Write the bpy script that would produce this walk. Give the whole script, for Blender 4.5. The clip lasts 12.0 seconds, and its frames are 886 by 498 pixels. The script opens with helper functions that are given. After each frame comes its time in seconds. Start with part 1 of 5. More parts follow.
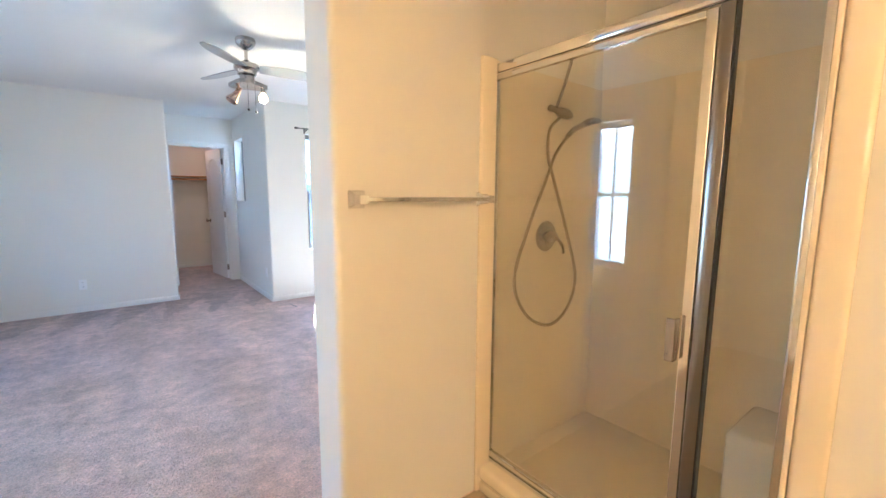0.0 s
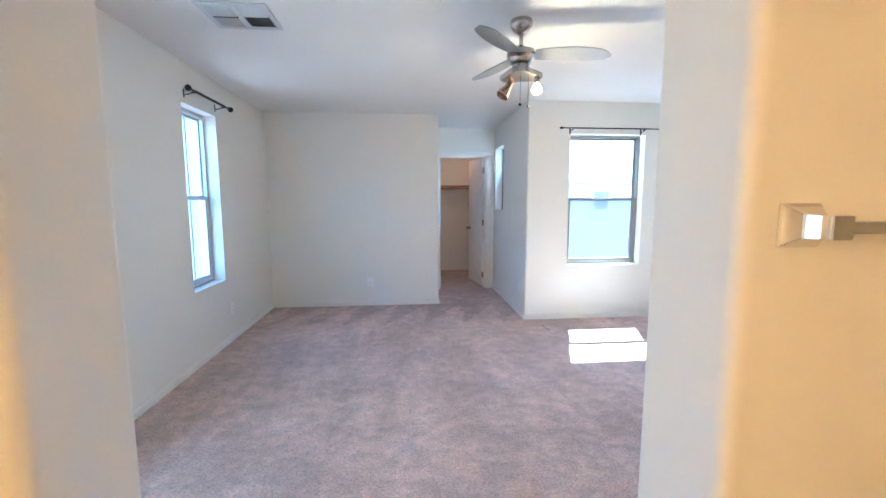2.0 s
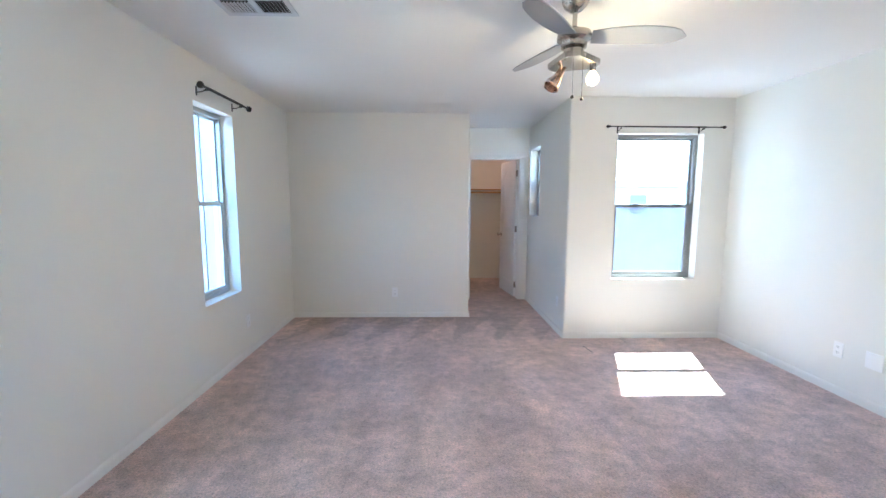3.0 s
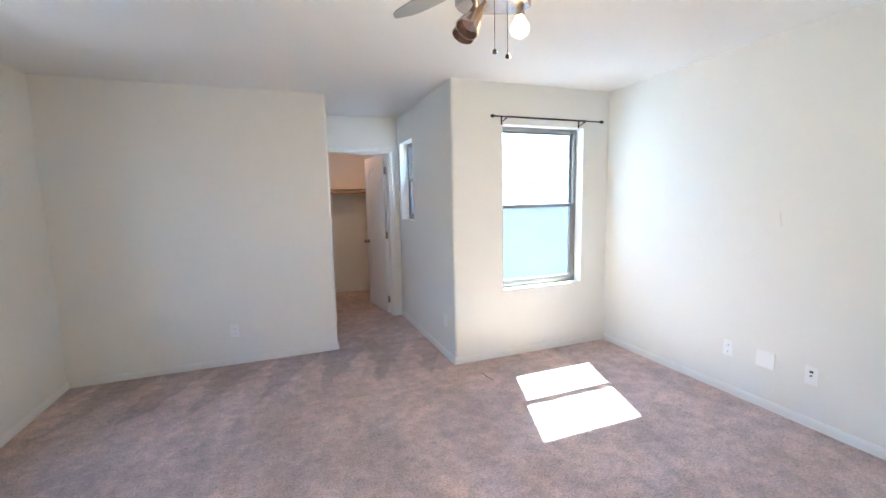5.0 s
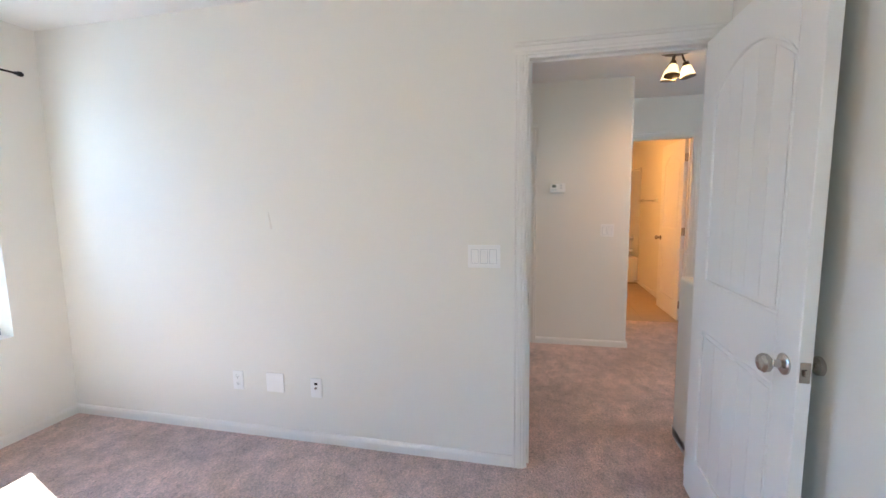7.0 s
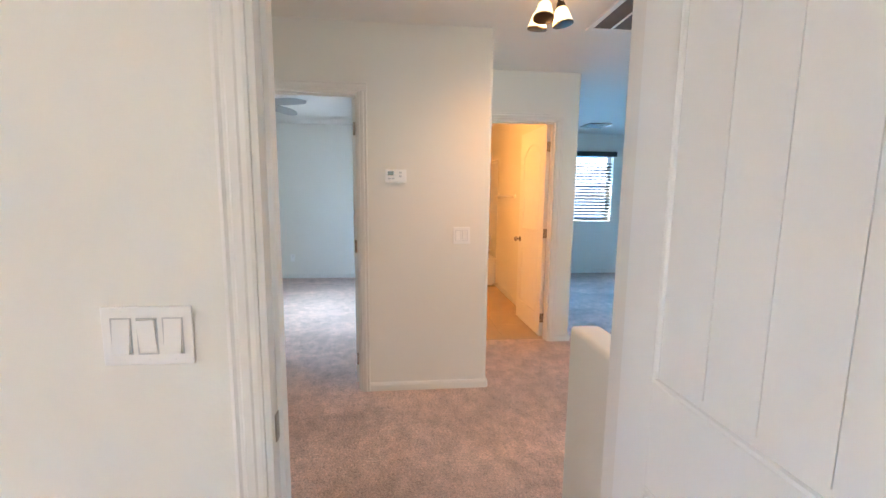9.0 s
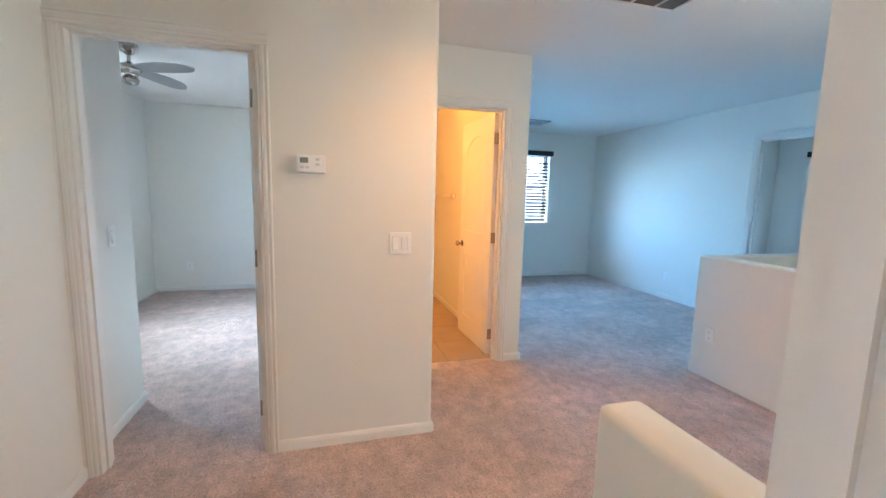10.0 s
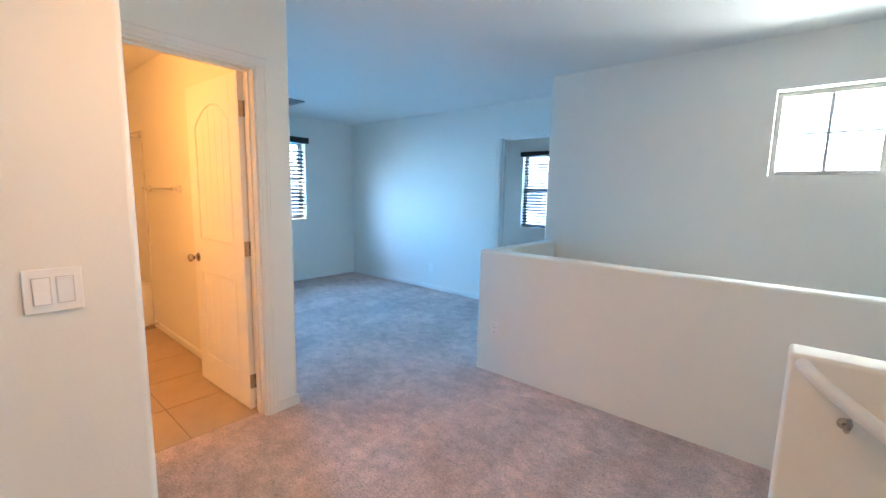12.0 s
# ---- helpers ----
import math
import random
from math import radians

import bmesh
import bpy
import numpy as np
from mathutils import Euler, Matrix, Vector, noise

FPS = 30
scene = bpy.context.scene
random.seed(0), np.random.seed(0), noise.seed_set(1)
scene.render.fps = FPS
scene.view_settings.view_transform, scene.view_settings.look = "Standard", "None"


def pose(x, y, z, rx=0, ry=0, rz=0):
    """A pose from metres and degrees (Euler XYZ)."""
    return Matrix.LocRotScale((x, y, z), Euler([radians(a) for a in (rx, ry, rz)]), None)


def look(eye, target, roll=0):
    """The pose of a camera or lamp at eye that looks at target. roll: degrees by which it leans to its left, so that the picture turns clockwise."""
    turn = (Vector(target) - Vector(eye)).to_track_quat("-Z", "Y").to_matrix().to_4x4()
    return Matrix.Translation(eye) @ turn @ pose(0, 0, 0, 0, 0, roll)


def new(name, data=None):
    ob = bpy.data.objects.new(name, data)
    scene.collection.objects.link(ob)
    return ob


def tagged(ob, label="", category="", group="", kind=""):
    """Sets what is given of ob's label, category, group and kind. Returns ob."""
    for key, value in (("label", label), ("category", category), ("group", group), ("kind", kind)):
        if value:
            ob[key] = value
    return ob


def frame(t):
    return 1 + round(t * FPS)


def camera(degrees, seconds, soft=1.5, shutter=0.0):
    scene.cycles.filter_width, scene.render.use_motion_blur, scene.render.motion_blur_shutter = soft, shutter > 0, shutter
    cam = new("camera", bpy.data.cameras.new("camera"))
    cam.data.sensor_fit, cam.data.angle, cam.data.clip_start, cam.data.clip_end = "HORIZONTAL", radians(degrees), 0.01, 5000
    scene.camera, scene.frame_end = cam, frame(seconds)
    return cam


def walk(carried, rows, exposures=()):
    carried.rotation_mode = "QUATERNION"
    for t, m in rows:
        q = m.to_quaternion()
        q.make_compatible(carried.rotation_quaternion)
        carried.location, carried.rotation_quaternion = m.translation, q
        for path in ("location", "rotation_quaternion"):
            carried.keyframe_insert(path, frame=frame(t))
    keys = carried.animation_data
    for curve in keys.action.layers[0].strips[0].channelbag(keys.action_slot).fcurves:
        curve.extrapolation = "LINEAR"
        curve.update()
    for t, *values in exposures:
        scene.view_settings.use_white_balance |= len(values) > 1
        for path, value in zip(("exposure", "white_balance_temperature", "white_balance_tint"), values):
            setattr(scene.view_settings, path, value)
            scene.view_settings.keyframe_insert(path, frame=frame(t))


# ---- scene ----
cam = camera(94.3, 12.0)
PATH = [
    (0, (0.499, 0.5, 1.348), (1.724, 2.059, 1.085), 0.3),
    (0.5, (0.527, 0.671, 1.345), (1.449, 2.425, 1.071), 0.3),
    (1, (0.612, 0.84, 1.349), (1.232, 2.722, 1.081), 0.3),
    (1.5, (0.64, 1.008, 1.351), (1.004, 2.958, 1.095), 0.3),
    (2, (0.595, 1.254, 1.364), (0.77, 3.232, 1.131), -0.1),
    (2.5, (0.599, 1.456, 1.386), (0.641, 3.443, 1.161), 0.2),
    (4.5, (0.494, 2.29, 1.457), (0.836, 4.248, 1.228), -0.8),
    (5, (0.605, 2.535, 1.463), (1.311, 4.39, 1.222), -1.2),
    (5.5, (0.859, 2.616, 1.406), (1.965, 4.268, 1.19), -1.3),
    (6, (1.024, 2.739, 1.423), (2.557, 4.002, 1.189), -1.4),
    (6.5, (1.27, 2.828, 1.396), (3.077, 3.657, 1.176), -1.2),
    (7, (1.549, 2.779, 1.376), (3.487, 3.218, 1.151), -0.8),
    (7.5, (1.834, 2.714, 1.383), (3.815, 2.858, 1.152), -0.4),
    (9.5, (3.09, 2.528, 1.37), (5.045, 2.202, 1.106), 1.0),
    (10, (3.391, 2.512, 1.357), (5.299, 1.972, 1.1), 1.4),
    (10.5, (3.646, 2.444, 1.348), (5.452, 1.623, 1.086), 1.6),
    (11, (3.794, 2.391, 1.35), (5.438, 1.284, 1.086), 1.5),
    (11.5, (3.969, 2.354, 1.363), (5.42, 1.003, 1.1), 1.4),
    (12, (4.099, 2.279, 1.372), (5.384, 0.77, 1.103), 1.2),
]
EXPOSURES = [(0, 5.15, 4700, -8), (1.5, 5.05, 4800, -7), (2.5, 4.95, 4950, -8), (5.0, 4.95, 5350, -6), (6.5, 4.55, 5400, -4), (7.5, 5.0, 5600, -3), (9.5, 5.15, 6050, -1), (11, 5.2, 6000, -2), (12, 5.2, 5750, -2)]
walk(cam, [(t, look(eye, target, roll)) for t, eye, target, roll in PATH], EXPOSURES)

# ---- world and sun ----
SUN_TO = Vector((0.246, 0.712, 1.0)).normalized()
sky_world = bpy.data.worlds.new("sky_world")
scene.world = sky_world
sky_world.use_nodes = True
wn = sky_world.node_tree
sky = wn.nodes.new("ShaderNodeTexSky")
sky.sky_type = "NISHITA"
sky.sun_disc = False
sky.sun_elevation = math.asin(SUN_TO.z)
sky.sun_rotation = math.atan2(SUN_TO.x, SUN_TO.y)
sky.dust_density = 0.4
sky.ozone_density = 4.0
wn.links.new(sky.outputs[0], wn.nodes["Background"].inputs[0])
wn.nodes["Background"].inputs[1].default_value = 0.15

sun = new("sun", bpy.data.lights.new("sun", "SUN"))
sun.data.energy = 2.1
sun.data.angle = radians(0.5)
sun.data.color = (1.0, 0.95, 0.87)
sun.matrix_world = look((0, 0, 20), Vector((0, 0, 20)) - SUN_TO)
tagged(sun, kind="structure")


def lamp(name, p, watts, color, radius=0.03):
    """A bulb: a small round lamp."""
    ob = new(name, bpy.data.lights.new(name, "POINT"))
    ob.location = p
    ob.data.energy, ob.data.color, ob.data.shadow_soft_size = watts, color, radius
    return ob


# bulbs of the place's own fixtures
lamp("fan_bulb", (1.42, 3.86, 1.97), 0.6, (1.0, 0.68, 0.38), 0.03)
hall = lamp("hall_bulb", (4.95, 1.80, 2.26), 0.12, (1.0, 0.48, 0.18), 0.05)
# the bell shades throw most of their light down
for k in range(3):
    a_ = radians(25 + 120 * k)
    ob = new("hall_shade_light", bpy.data.lights.new("hall_shade_light", "SPOT"))
    ob.data.energy, ob.data.color, ob.data.shadow_soft_size = 0.62, (1.0, 0.44, 0.15), 0.04
    ob.data.spot_size, ob.data.spot_blend = radians(150), 1.0
    ob.matrix_world = look((4.95 + 0.085 * math.cos(a_), 1.80 + 0.085 * math.sin(a_), 2.235), (4.95 + 0.30 * math.cos(a_), 1.80 + 0.30 * math.sin(a_), 1.3))
for bx in (-0.30, 0.0, 0.30):
    lamp("vanity_bulb", (bx, -0.98, 2.0), 0.85, (1.0, 0.50, 0.20), 0.05)
lamp("closet_bulb", (1.5, 8.3, 2.34), 0.20, (1.0, 0.51, 0.36), 0.05)
for bx in (7.0, 7.25, 7.5):
    lamp("bath_bulb", (bx, 2.5, 2.0), 0.44, (1.0, 0.38, 0.09), 0.05)



def sky_window(name, m, w, h, watts, color, spread=180):
    """An area lamp just outside a window's opening, standing in for the sky that it lets in."""
    ob = new(name, bpy.data.lights.new(name, "AREA"))
    ob.data.shape, ob.data.size, ob.data.size_y = "RECTANGLE", w, h
    ob.data.energy, ob.data.color, ob.data.spread = watts, color, radians(spread)
    ob.matrix_world = m
    return ob


sky_window("loft_window_sky", look((10.06, -0.36, 1.52), (9.0, -0.36, 1.52)), 1.60, 1.15, 2.3, (0.09, 0.49, 1.0), 120)
# added lamp aimed down, laying a soft pool of light on the floor
sky_window("second_bedroom_floor_fill", look((7.72, 4.98, 1.55), (7.60, 3.75, 0.30)), 0.80, 1.05, 0.95, (0.72, 0.84, 1.0), 95)
sky_window("stair_window_sky", look((3.99, -1.62, 1.82), (3.99, 0.0, 1.75)), 0.56, 0.55, 1.4, (1.0, 0.95, 0.86))
sky_window("far_room_window_sky", look((7.63, -4.96, 1.44), (7.63, -3.0, 1.44)), 0.92, 1.34, 1.5, (0.34, 0.60, 1.0))
sky_window("bedroom_side_window_sky", look((-1.39, 2.95, 1.34), (0.0, 2.95, 1.30)), 0.46, 1.56, 0.75, (1.0, 0.97, 0.92))

# ---- materials ----


def mat(name, base=(0.8, 0.8, 0.8), rough=0.5, metal=0.0, vary=0.0, scale=6.0, bump=0.0, bump_scale=200.0, rough_vary=0.0, coat=0.0, island=0.0):
    """A painted, metal or plastic surface: tint and gloss vary at two scales, with fine relief. Scales are per metre."""
    m = bpy.data.materials.new(name)
    m.use_nodes = True
    nt = m.node_tree
    p = nt.nodes["Principled BSDF"]
    p.inputs["Roughness"].default_value = rough
    p.inputs["Metallic"].default_value = metal
    p.inputs["Coat Weight"].default_value = coat
    p.inputs["Base Color"].default_value = (*base, 1)
    tc = nt.nodes.new("ShaderNodeTexCoord")
    if vary or rough_vary:
        n1 = nt.nodes.new("ShaderNodeTexNoise")
        n1.inputs["Scale"].default_value = scale
        n1.inputs["Detail"].default_value = 6
        n1.inputs["Roughness"].default_value = 0.62
        nt.links.new(tc.outputs["Object"], n1.inputs["Vector"])
        n2 = nt.nodes.new("ShaderNodeTexNoise")
        n2.inputs["Scale"].default_value = scale * 0.17
        n2.inputs["Detail"].default_value = 2
        nt.links.new(tc.outputs["Object"], n2.inputs["Vector"])
        add = nt.nodes.new("ShaderNodeMath")
        add.operation = "ADD"
        nt.links.new(n1.outputs["Fac"], add.inputs[0])
        nt.links.new(n2.outputs["Fac"], add.inputs[1])
        if vary:
            mr = nt.nodes.new("ShaderNodeMapRange")
            mr.inputs["From Min"].default_value, mr.inputs["From Max"].default_value = 0.65, 1.35
            mr.inputs["To Min"].default_value, mr.inputs["To Max"].default_value = 1 - vary, 1 + vary
            nt.links.new(add.outputs[0], mr.inputs["Value"])
            mul = nt.nodes.new("ShaderNodeVectorMath")
            mul.operation = "SCALE"
            mul.inputs[0].default_value = base
            nt.links.new(mr.outputs[0], mul.inputs["Scale"])
            nt.links.new(mul.outputs[0], p.inputs["Base Color"])
        if rough_vary:
            rr = nt.nodes.new("ShaderNodeMapRange")
            rr.inputs["From Min"].default_value, rr.inputs["From Max"].default_value = 0.65, 1.35
            rr.inputs["To Min"].default_value, rr.inputs["To Max"].default_value = rough - rough_vary, rough + rough_vary
            nt.links.new(add.outputs[0], rr.inputs["Value"])
            nt.links.new(rr.outputs[0], p.inputs["Roughness"])
    if bump:
        nb = nt.nodes.new("ShaderNodeTexNoise")
        nb.inputs["Scale"].default_value = bump_scale
        nb.inputs["Detail"].default_value = 3
        nt.links.new(tc.outputs["Object"], nb.inputs["Vector"])
        bp = nt.nodes.new("ShaderNodeBump")
        bp.inputs["Strength"].default_value = 1.0
        bp.inputs["Distance"].default_value = bump
        nt.links.new(nb.outputs["Fac"], bp.inputs["Height"])
        nt.links.new(bp.outputs[0], p.inputs["Normal"])
    return m


def glow(name, color, strength):
    m = bpy.data.materials.new(name)
    m.use_nodes = True
    p = m.node_tree.nodes["Principled BSDF"]
    p.inputs["Base Color"].default_value = (0.9, 0.85, 0.75, 1)
    p.inputs["Emission Color"].default_value = (*color, 1)
    p.inputs["Emission Strength"].default_value = strength
    return m


def glass(name, tint=(1, 1, 1), haze=0.0, haze_color=(0.5, 0.55, 0.6), gloss=1.0):
    """Clear pane: straight through, with a Fresnel reflection; haze adds a veil of dust or mesh."""
    m = bpy.data.materials.new(name)
    m.use_nodes = True
    nt = m.node_tree
    nt.nodes.clear()
    out = nt.nodes.new("ShaderNodeOutputMaterial")
    tr = nt.nodes.new("ShaderNodeBsdfTransparent")
    tr.inputs[0].default_value = (*tint, 1)
    gl = nt.nodes.new("ShaderNodeBsdfGlossy")
    gl.inputs["Roughness"].default_value = 0.01
    lw = nt.nodes.new("ShaderNodeLayerWeight")
    lw.inputs["Blend"].default_value = 0.5
    pw = nt.nodes.new("ShaderNodeMath")
    pw.operation = "POWER"
    pw.inputs[1].default_value = 4.0
    nt.links.new(lw.outputs["Facing"], pw.inputs[0])
    sc = nt.nodes.new("ShaderNodeMath")
    sc.operation = "MULTIPLY_ADD"
    sc.use_clamp = True
    sc.inputs[1].default_value = 0.8 if gloss else 0.0
    sc.inputs[2].default_value = 0.045 * gloss
    nt.links.new(pw.outputs[0], sc.inputs[0])
    mix = nt.nodes.new("ShaderNodeMixShader")
    nt.links.new(sc.outputs[0], mix.inputs[0])
    last = tr
    if haze:
        df = nt.nodes.new("ShaderNodeBsdfDiffuse")
        df.inputs[0].default_value = (*haze_color, 1)
        mh = nt.nodes.new("ShaderNodeMixShader")
        mh.inputs[0].default_value = haze
        nt.links.new(tr.outputs[0], mh.inputs[1])
        nt.links.new(df.outputs[0], mh.inputs[2])
        last = mh
    nt.links.new(last.outputs[0], mix.inputs[1])
    nt.links.new(gl.outputs[0], mix.inputs[2])
    nt.links.new(mix.outputs[0], out.inputs[0])
    return m


def carpet_material():
    """Cut pile: speckled warm taupe tufts, brushed patches where feet and the vacuum turned the pile."""
    m = bpy.data.materials.new("carpet_pile")
    m.use_nodes = True
    nt = m.node_tree
    p = nt.nodes["Principled BSDF"]
    p.inputs["Roughness"].default_value = 0.95
    p.inputs["Sheen Weight"].default_value = 0.25
    p.inputs["Sheen Roughness"].default_value = 0.6
    p.inputs["Specular IOR Level"].default_value = 0.1
    tc = nt.nodes.new("ShaderNodeTexCoord")

    def noise_of(scale, detail, rough=0.6, stretch=None):
        n = nt.nodes.new("ShaderNodeTexNoise")
        n.inputs["Scale"].default_value = scale
        n.inputs["Detail"].default_value = detail
        n.inputs["Roughness"].default_value = rough
        src = tc.outputs["Object"]
        if stretch:
            mp = nt.nodes.new("ShaderNodeMapping")
            mp.inputs["Scale"].default_value = stretch[:3]
            mp.inputs["Rotation"].default_value = (0, 0, stretch[3])
            nt.links.new(src, mp.inputs[0])
            src = mp.outputs[0]
        nt.links.new(src, n.inputs["Vector"])
        return n.outputs["Fac"]

    def ranged(src, lo, hi, a, b):
        r = nt.nodes.new("ShaderNodeMapRange")
        for k, v in (("From Min", lo), ("From Max", hi), ("To Min", a), ("To Max", b)):
            r.inputs[k].default_value = v
        nt.links.new(src, r.inputs["Value"])
        return r.outputs[0]

    def times(a, b):
        r = nt.nodes.new("ShaderNodeMath")
        r.operation = "MULTIPLY"
        nt.links.new(a, r.inputs[0])
        nt.links.new(b, r.inputs[1])
        return r.outputs[0]

    tuft = noise_of(85, 4, 0.7)
    clump = noise_of(12, 6, 0.7)
    patch = noise_of(1.7, 5, 0.6, (1.0, 1.2, 1.0, 0.5))
    streak = noise_of(1.0, 3, 0.5, (3.2, 0.7, 1.0, 0.25))
    fac0 = ranged(streak, 0.40, 0.62, 0.93, 1.09)
    fac = times(times(ranged(tuft, 0.36, 0.64, 0.76, 1.20), ranged(clump, 0.38, 0.62, 0.86, 1.10)), ranged(patch, 0.38, 0.62, 0.88, 1.09))
    # dark hollows between the tufts, their shade put into the colour as specks
    fac = times(fac, ranged(noise_of(34, 2, 0.5), 0.33, 0.42, 0.84, 1.0))
    # brushed marks a hand wide, where the pile lies the other way
    fac = times(fac, ranged(noise_of(6.5, 4, 0.62, (1.0, 1.35, 1.0, 0.9)), 0.44, 0.56, 0.93, 1.05))
    fac = times(fac, fac0)
    # the vacuum cleaner's strokes, fanning out in wedges from the bedroom's far wall
    xyz = nt.nodes.new("ShaderNodeSeparateXYZ")
    nt.links.new(tc.outputs["Object"], xyz.inputs[0])

    def maths(op, a, b, c=0.0):
        r = nt.nodes.new("ShaderNodeMath")
        r.operation = op
        for k, v in enumerate((a, b, c)):
            if isinstance(v, (int, float)):
                r.inputs[k].default_value = v
            else:
                nt.links.new(v, r.inputs[k])
        return r.outputs[0]

    away = maths("SUBTRACT", 6.62, xyz.outputs[1])
    slant = maths("ADD", maths("MULTIPLY_ADD", away, 0.35, xyz.outputs[0]), ranged(noise_of(5, 2), 0.3, 0.7, -0.05, 0.05))
    saw = maths("DIVIDE", maths("PINGPONG", slant, 0.22), 0.22)
    wedge = ranged(maths("SUBTRACT", maths("MULTIPLY", saw, 0.95), away), -0.05, 0.05, 1.03, 0.82)
    inside = ranged(away, 0.0, 0.05, 0.0, 1.0)
    fac = times(fac, maths("ADD", maths("MULTIPLY", maths("SUBTRACT", wedge, 1.0), inside), 1.0))
    sc = nt.nodes.new("ShaderNodeVectorMath")
    sc.operation = "SCALE"
    sc.inputs[0].default_value = CARPET
    nt.links.new(fac, sc.inputs["Scale"])
    nt.links.new(sc.outputs[0], p.inputs["Base Color"])
    hsum = nt.nodes.new("ShaderNodeMath")
    hsum.operation = "ADD"
    nt.links.new(ranged(tuft, 0.3, 0.7, 0, 1), hsum.inputs[0])
    nt.links.new(ranged(clump, 0.3, 0.7, 0, 2.2), hsum.inputs[1])
    bp = nt.nodes.new("ShaderNodeBump")
    bp.inputs["Strength"].default_value = 0.9
    bp.inputs["Distance"].default_value = 0.008
    nt.links.new(hsum.outputs[0], bp.inputs["Height"])
    nt.links.new(bp.outputs[0], p.inputs["Normal"])
    return m


CARPET = (0.73, 0.545, 0.485)
M_WALL = mat("wall_paint", (0.83, 0.815, 0.76), 0.62, vary=0.012, scale=1.5, bump=0.0004, bump_scale=90, rough_vary=0.05)
M_CEIL = mat("ceiling_paint", (0.84, 0.83, 0.80), 0.8, vary=0.012, scale=1.5, bump=0.0015, bump_scale=80)
M_TRIM = mat("trim_paint", (0.84, 0.82, 0.78), 0.35, vary=0.015, scale=5, bump=0.0002, bump_scale=60, rough_vary=0.06)
M_DOOR = mat("door_paint", (0.89, 0.89, 0.87), 0.33, vary=0.012, scale=4, bump=0.0003, bump_scale=120, rough_vary=0.05)
M_CARPET = carpet_material()
M_NICKEL = mat("brushed_nickel", (0.46, 0.43, 0.40), 0.24, 1.0, vary=0.05, scale=40, rough_vary=0.06)
# darker than the chrome parts: the strike post's dark reflection put into the colour
M_STEEL = mat("darkened_polished_steel", (0.34, 0.32, 0.30), 0.22, 1.0, vary=0.05, scale=30, rough_vary=0.04)
# gold tone of the warm reflections, painted into the metal's colour
M_HOSE = mat("warm_tinted_hose_metal", (0.36, 0.30, 0.20), 0.28, 1.0, vary=0.08, scale=60)
M_CHROME = mat("chrome", (0.80, 0.80, 0.80), 0.09, 1.0, vary=0.03, scale=30, rough_vary=0.03)
M_BRONZE = mat("dark_bronze", (0.045, 0.035, 0.03), 0.35, 0.8, vary=0.1, scale=30)
M_BLACK = mat("black_metal", (0.02, 0.018, 0.018), 0.4, 0.3, vary=0.1, scale=30)
M_PALE = mat("pale_window_aluminium", (0.52, 0.53, 0.54), 0.38, 0.3, vary=0.03, scale=20)
M_ALU = mat("window_aluminium", (0.30, 0.29, 0.28), 0.38, 0.7, vary=0.05, scale=20)
# tint put in to darken the bright view outdoors
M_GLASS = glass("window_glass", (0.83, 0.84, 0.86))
M_SCREEN = glass("insect_screen", (0.80, 0.79, 0.83), haze=0.28, haze_color=(0.50, 0.50, 0.55), gloss=0.0)
M_SHGLASS = glass("shower_glass", (0.97, 0.97, 0.94), haze=0.02, haze_color=(0.8, 0.8, 0.75), gloss=1.9)
M_ACRYL = mat("shower_acrylic", (0.88, 0.79, 0.60), 0.14, vary=0.012, scale=3, coat=0.4, rough_vary=0.04)
M_PLAST = mat("switch_plastic", (0.90, 0.90, 0.89), 0.32, vary=0.01, scale=20)
M_LCD = mat("lcd", (0.16, 0.19, 0.17), 0.2)
M_HOLE = mat("dark_slot", (0.02, 0.02, 0.02), 0.6)
M_VENT = mat("vent_enamel", (0.62, 0.63, 0.65), 0.4, vary=0.03, scale=12)
M_DUCT = mat("duct_shade", (0.03, 0.03, 0.032), 0.7)
M_BLADE = mat("fan_blade_silver", (0.34, 0.35, 0.37), 0.30, 0.55, vary=0.04, scale=8)
M_BLIND = mat("espresso_blind", (0.012, 0.010, 0.011), 0.4, vary=0.15, scale=14)
M_WOOD = mat("closet_rod_wood", (0.42, 0.24, 0.11), 0.45, vary=0.15, scale=9)
M_TILE = mat("beige_tile", (0.50, 0.37, 0.25), 0.38, vary=0.16, scale=5)
M_GROUT = mat("grout", (0.33, 0.27, 0.20), 0.9, vary=0.06, scale=40)
M_STUCCO = mat("stucco", (0.47, 0.43, 0.40), 0.9, vary=0.05, scale=4, bump=0.004, bump_scale=60)
M_ROOF = mat("roof_tile", (0.31, 0.26, 0.24), 0.85, vary=0.2, scale=3)
M_FARGLASS = mat("far_window_glass", (0.13, 0.14, 0.17), 0.25, vary=0.1, scale=1)
M_EARTH = mat("desert_ground", (0.36, 0.33, 0.30), 0.95, vary=0.12, scale=0.6, bump=0.02, bump_scale=8)
M_TUB = mat("tub_enamel", (0.80, 0.79, 0.76), 0.12, vary=0.01, scale=5)
M_BULB = glow("lit_bulb", (1.0, 0.50, 0.18), 0.6)
M_SHADE = glow("lit_frosted_shade", (1.0, 0.55, 0.22), 0.10)
M_DIM = glow("dim_frosted_shade", (1.0, 0.55, 0.25), 0.2)
M_COPPER = mat("warm_nickel", (0.60, 0.47, 0.40), 0.2, 1.0, vary=0.05, scale=30)
M_SOOT = mat("scuff_mark", (0.74, 0.71, 0.65), 0.7, vary=0.1, scale=30)

# ---- mesh helpers ----


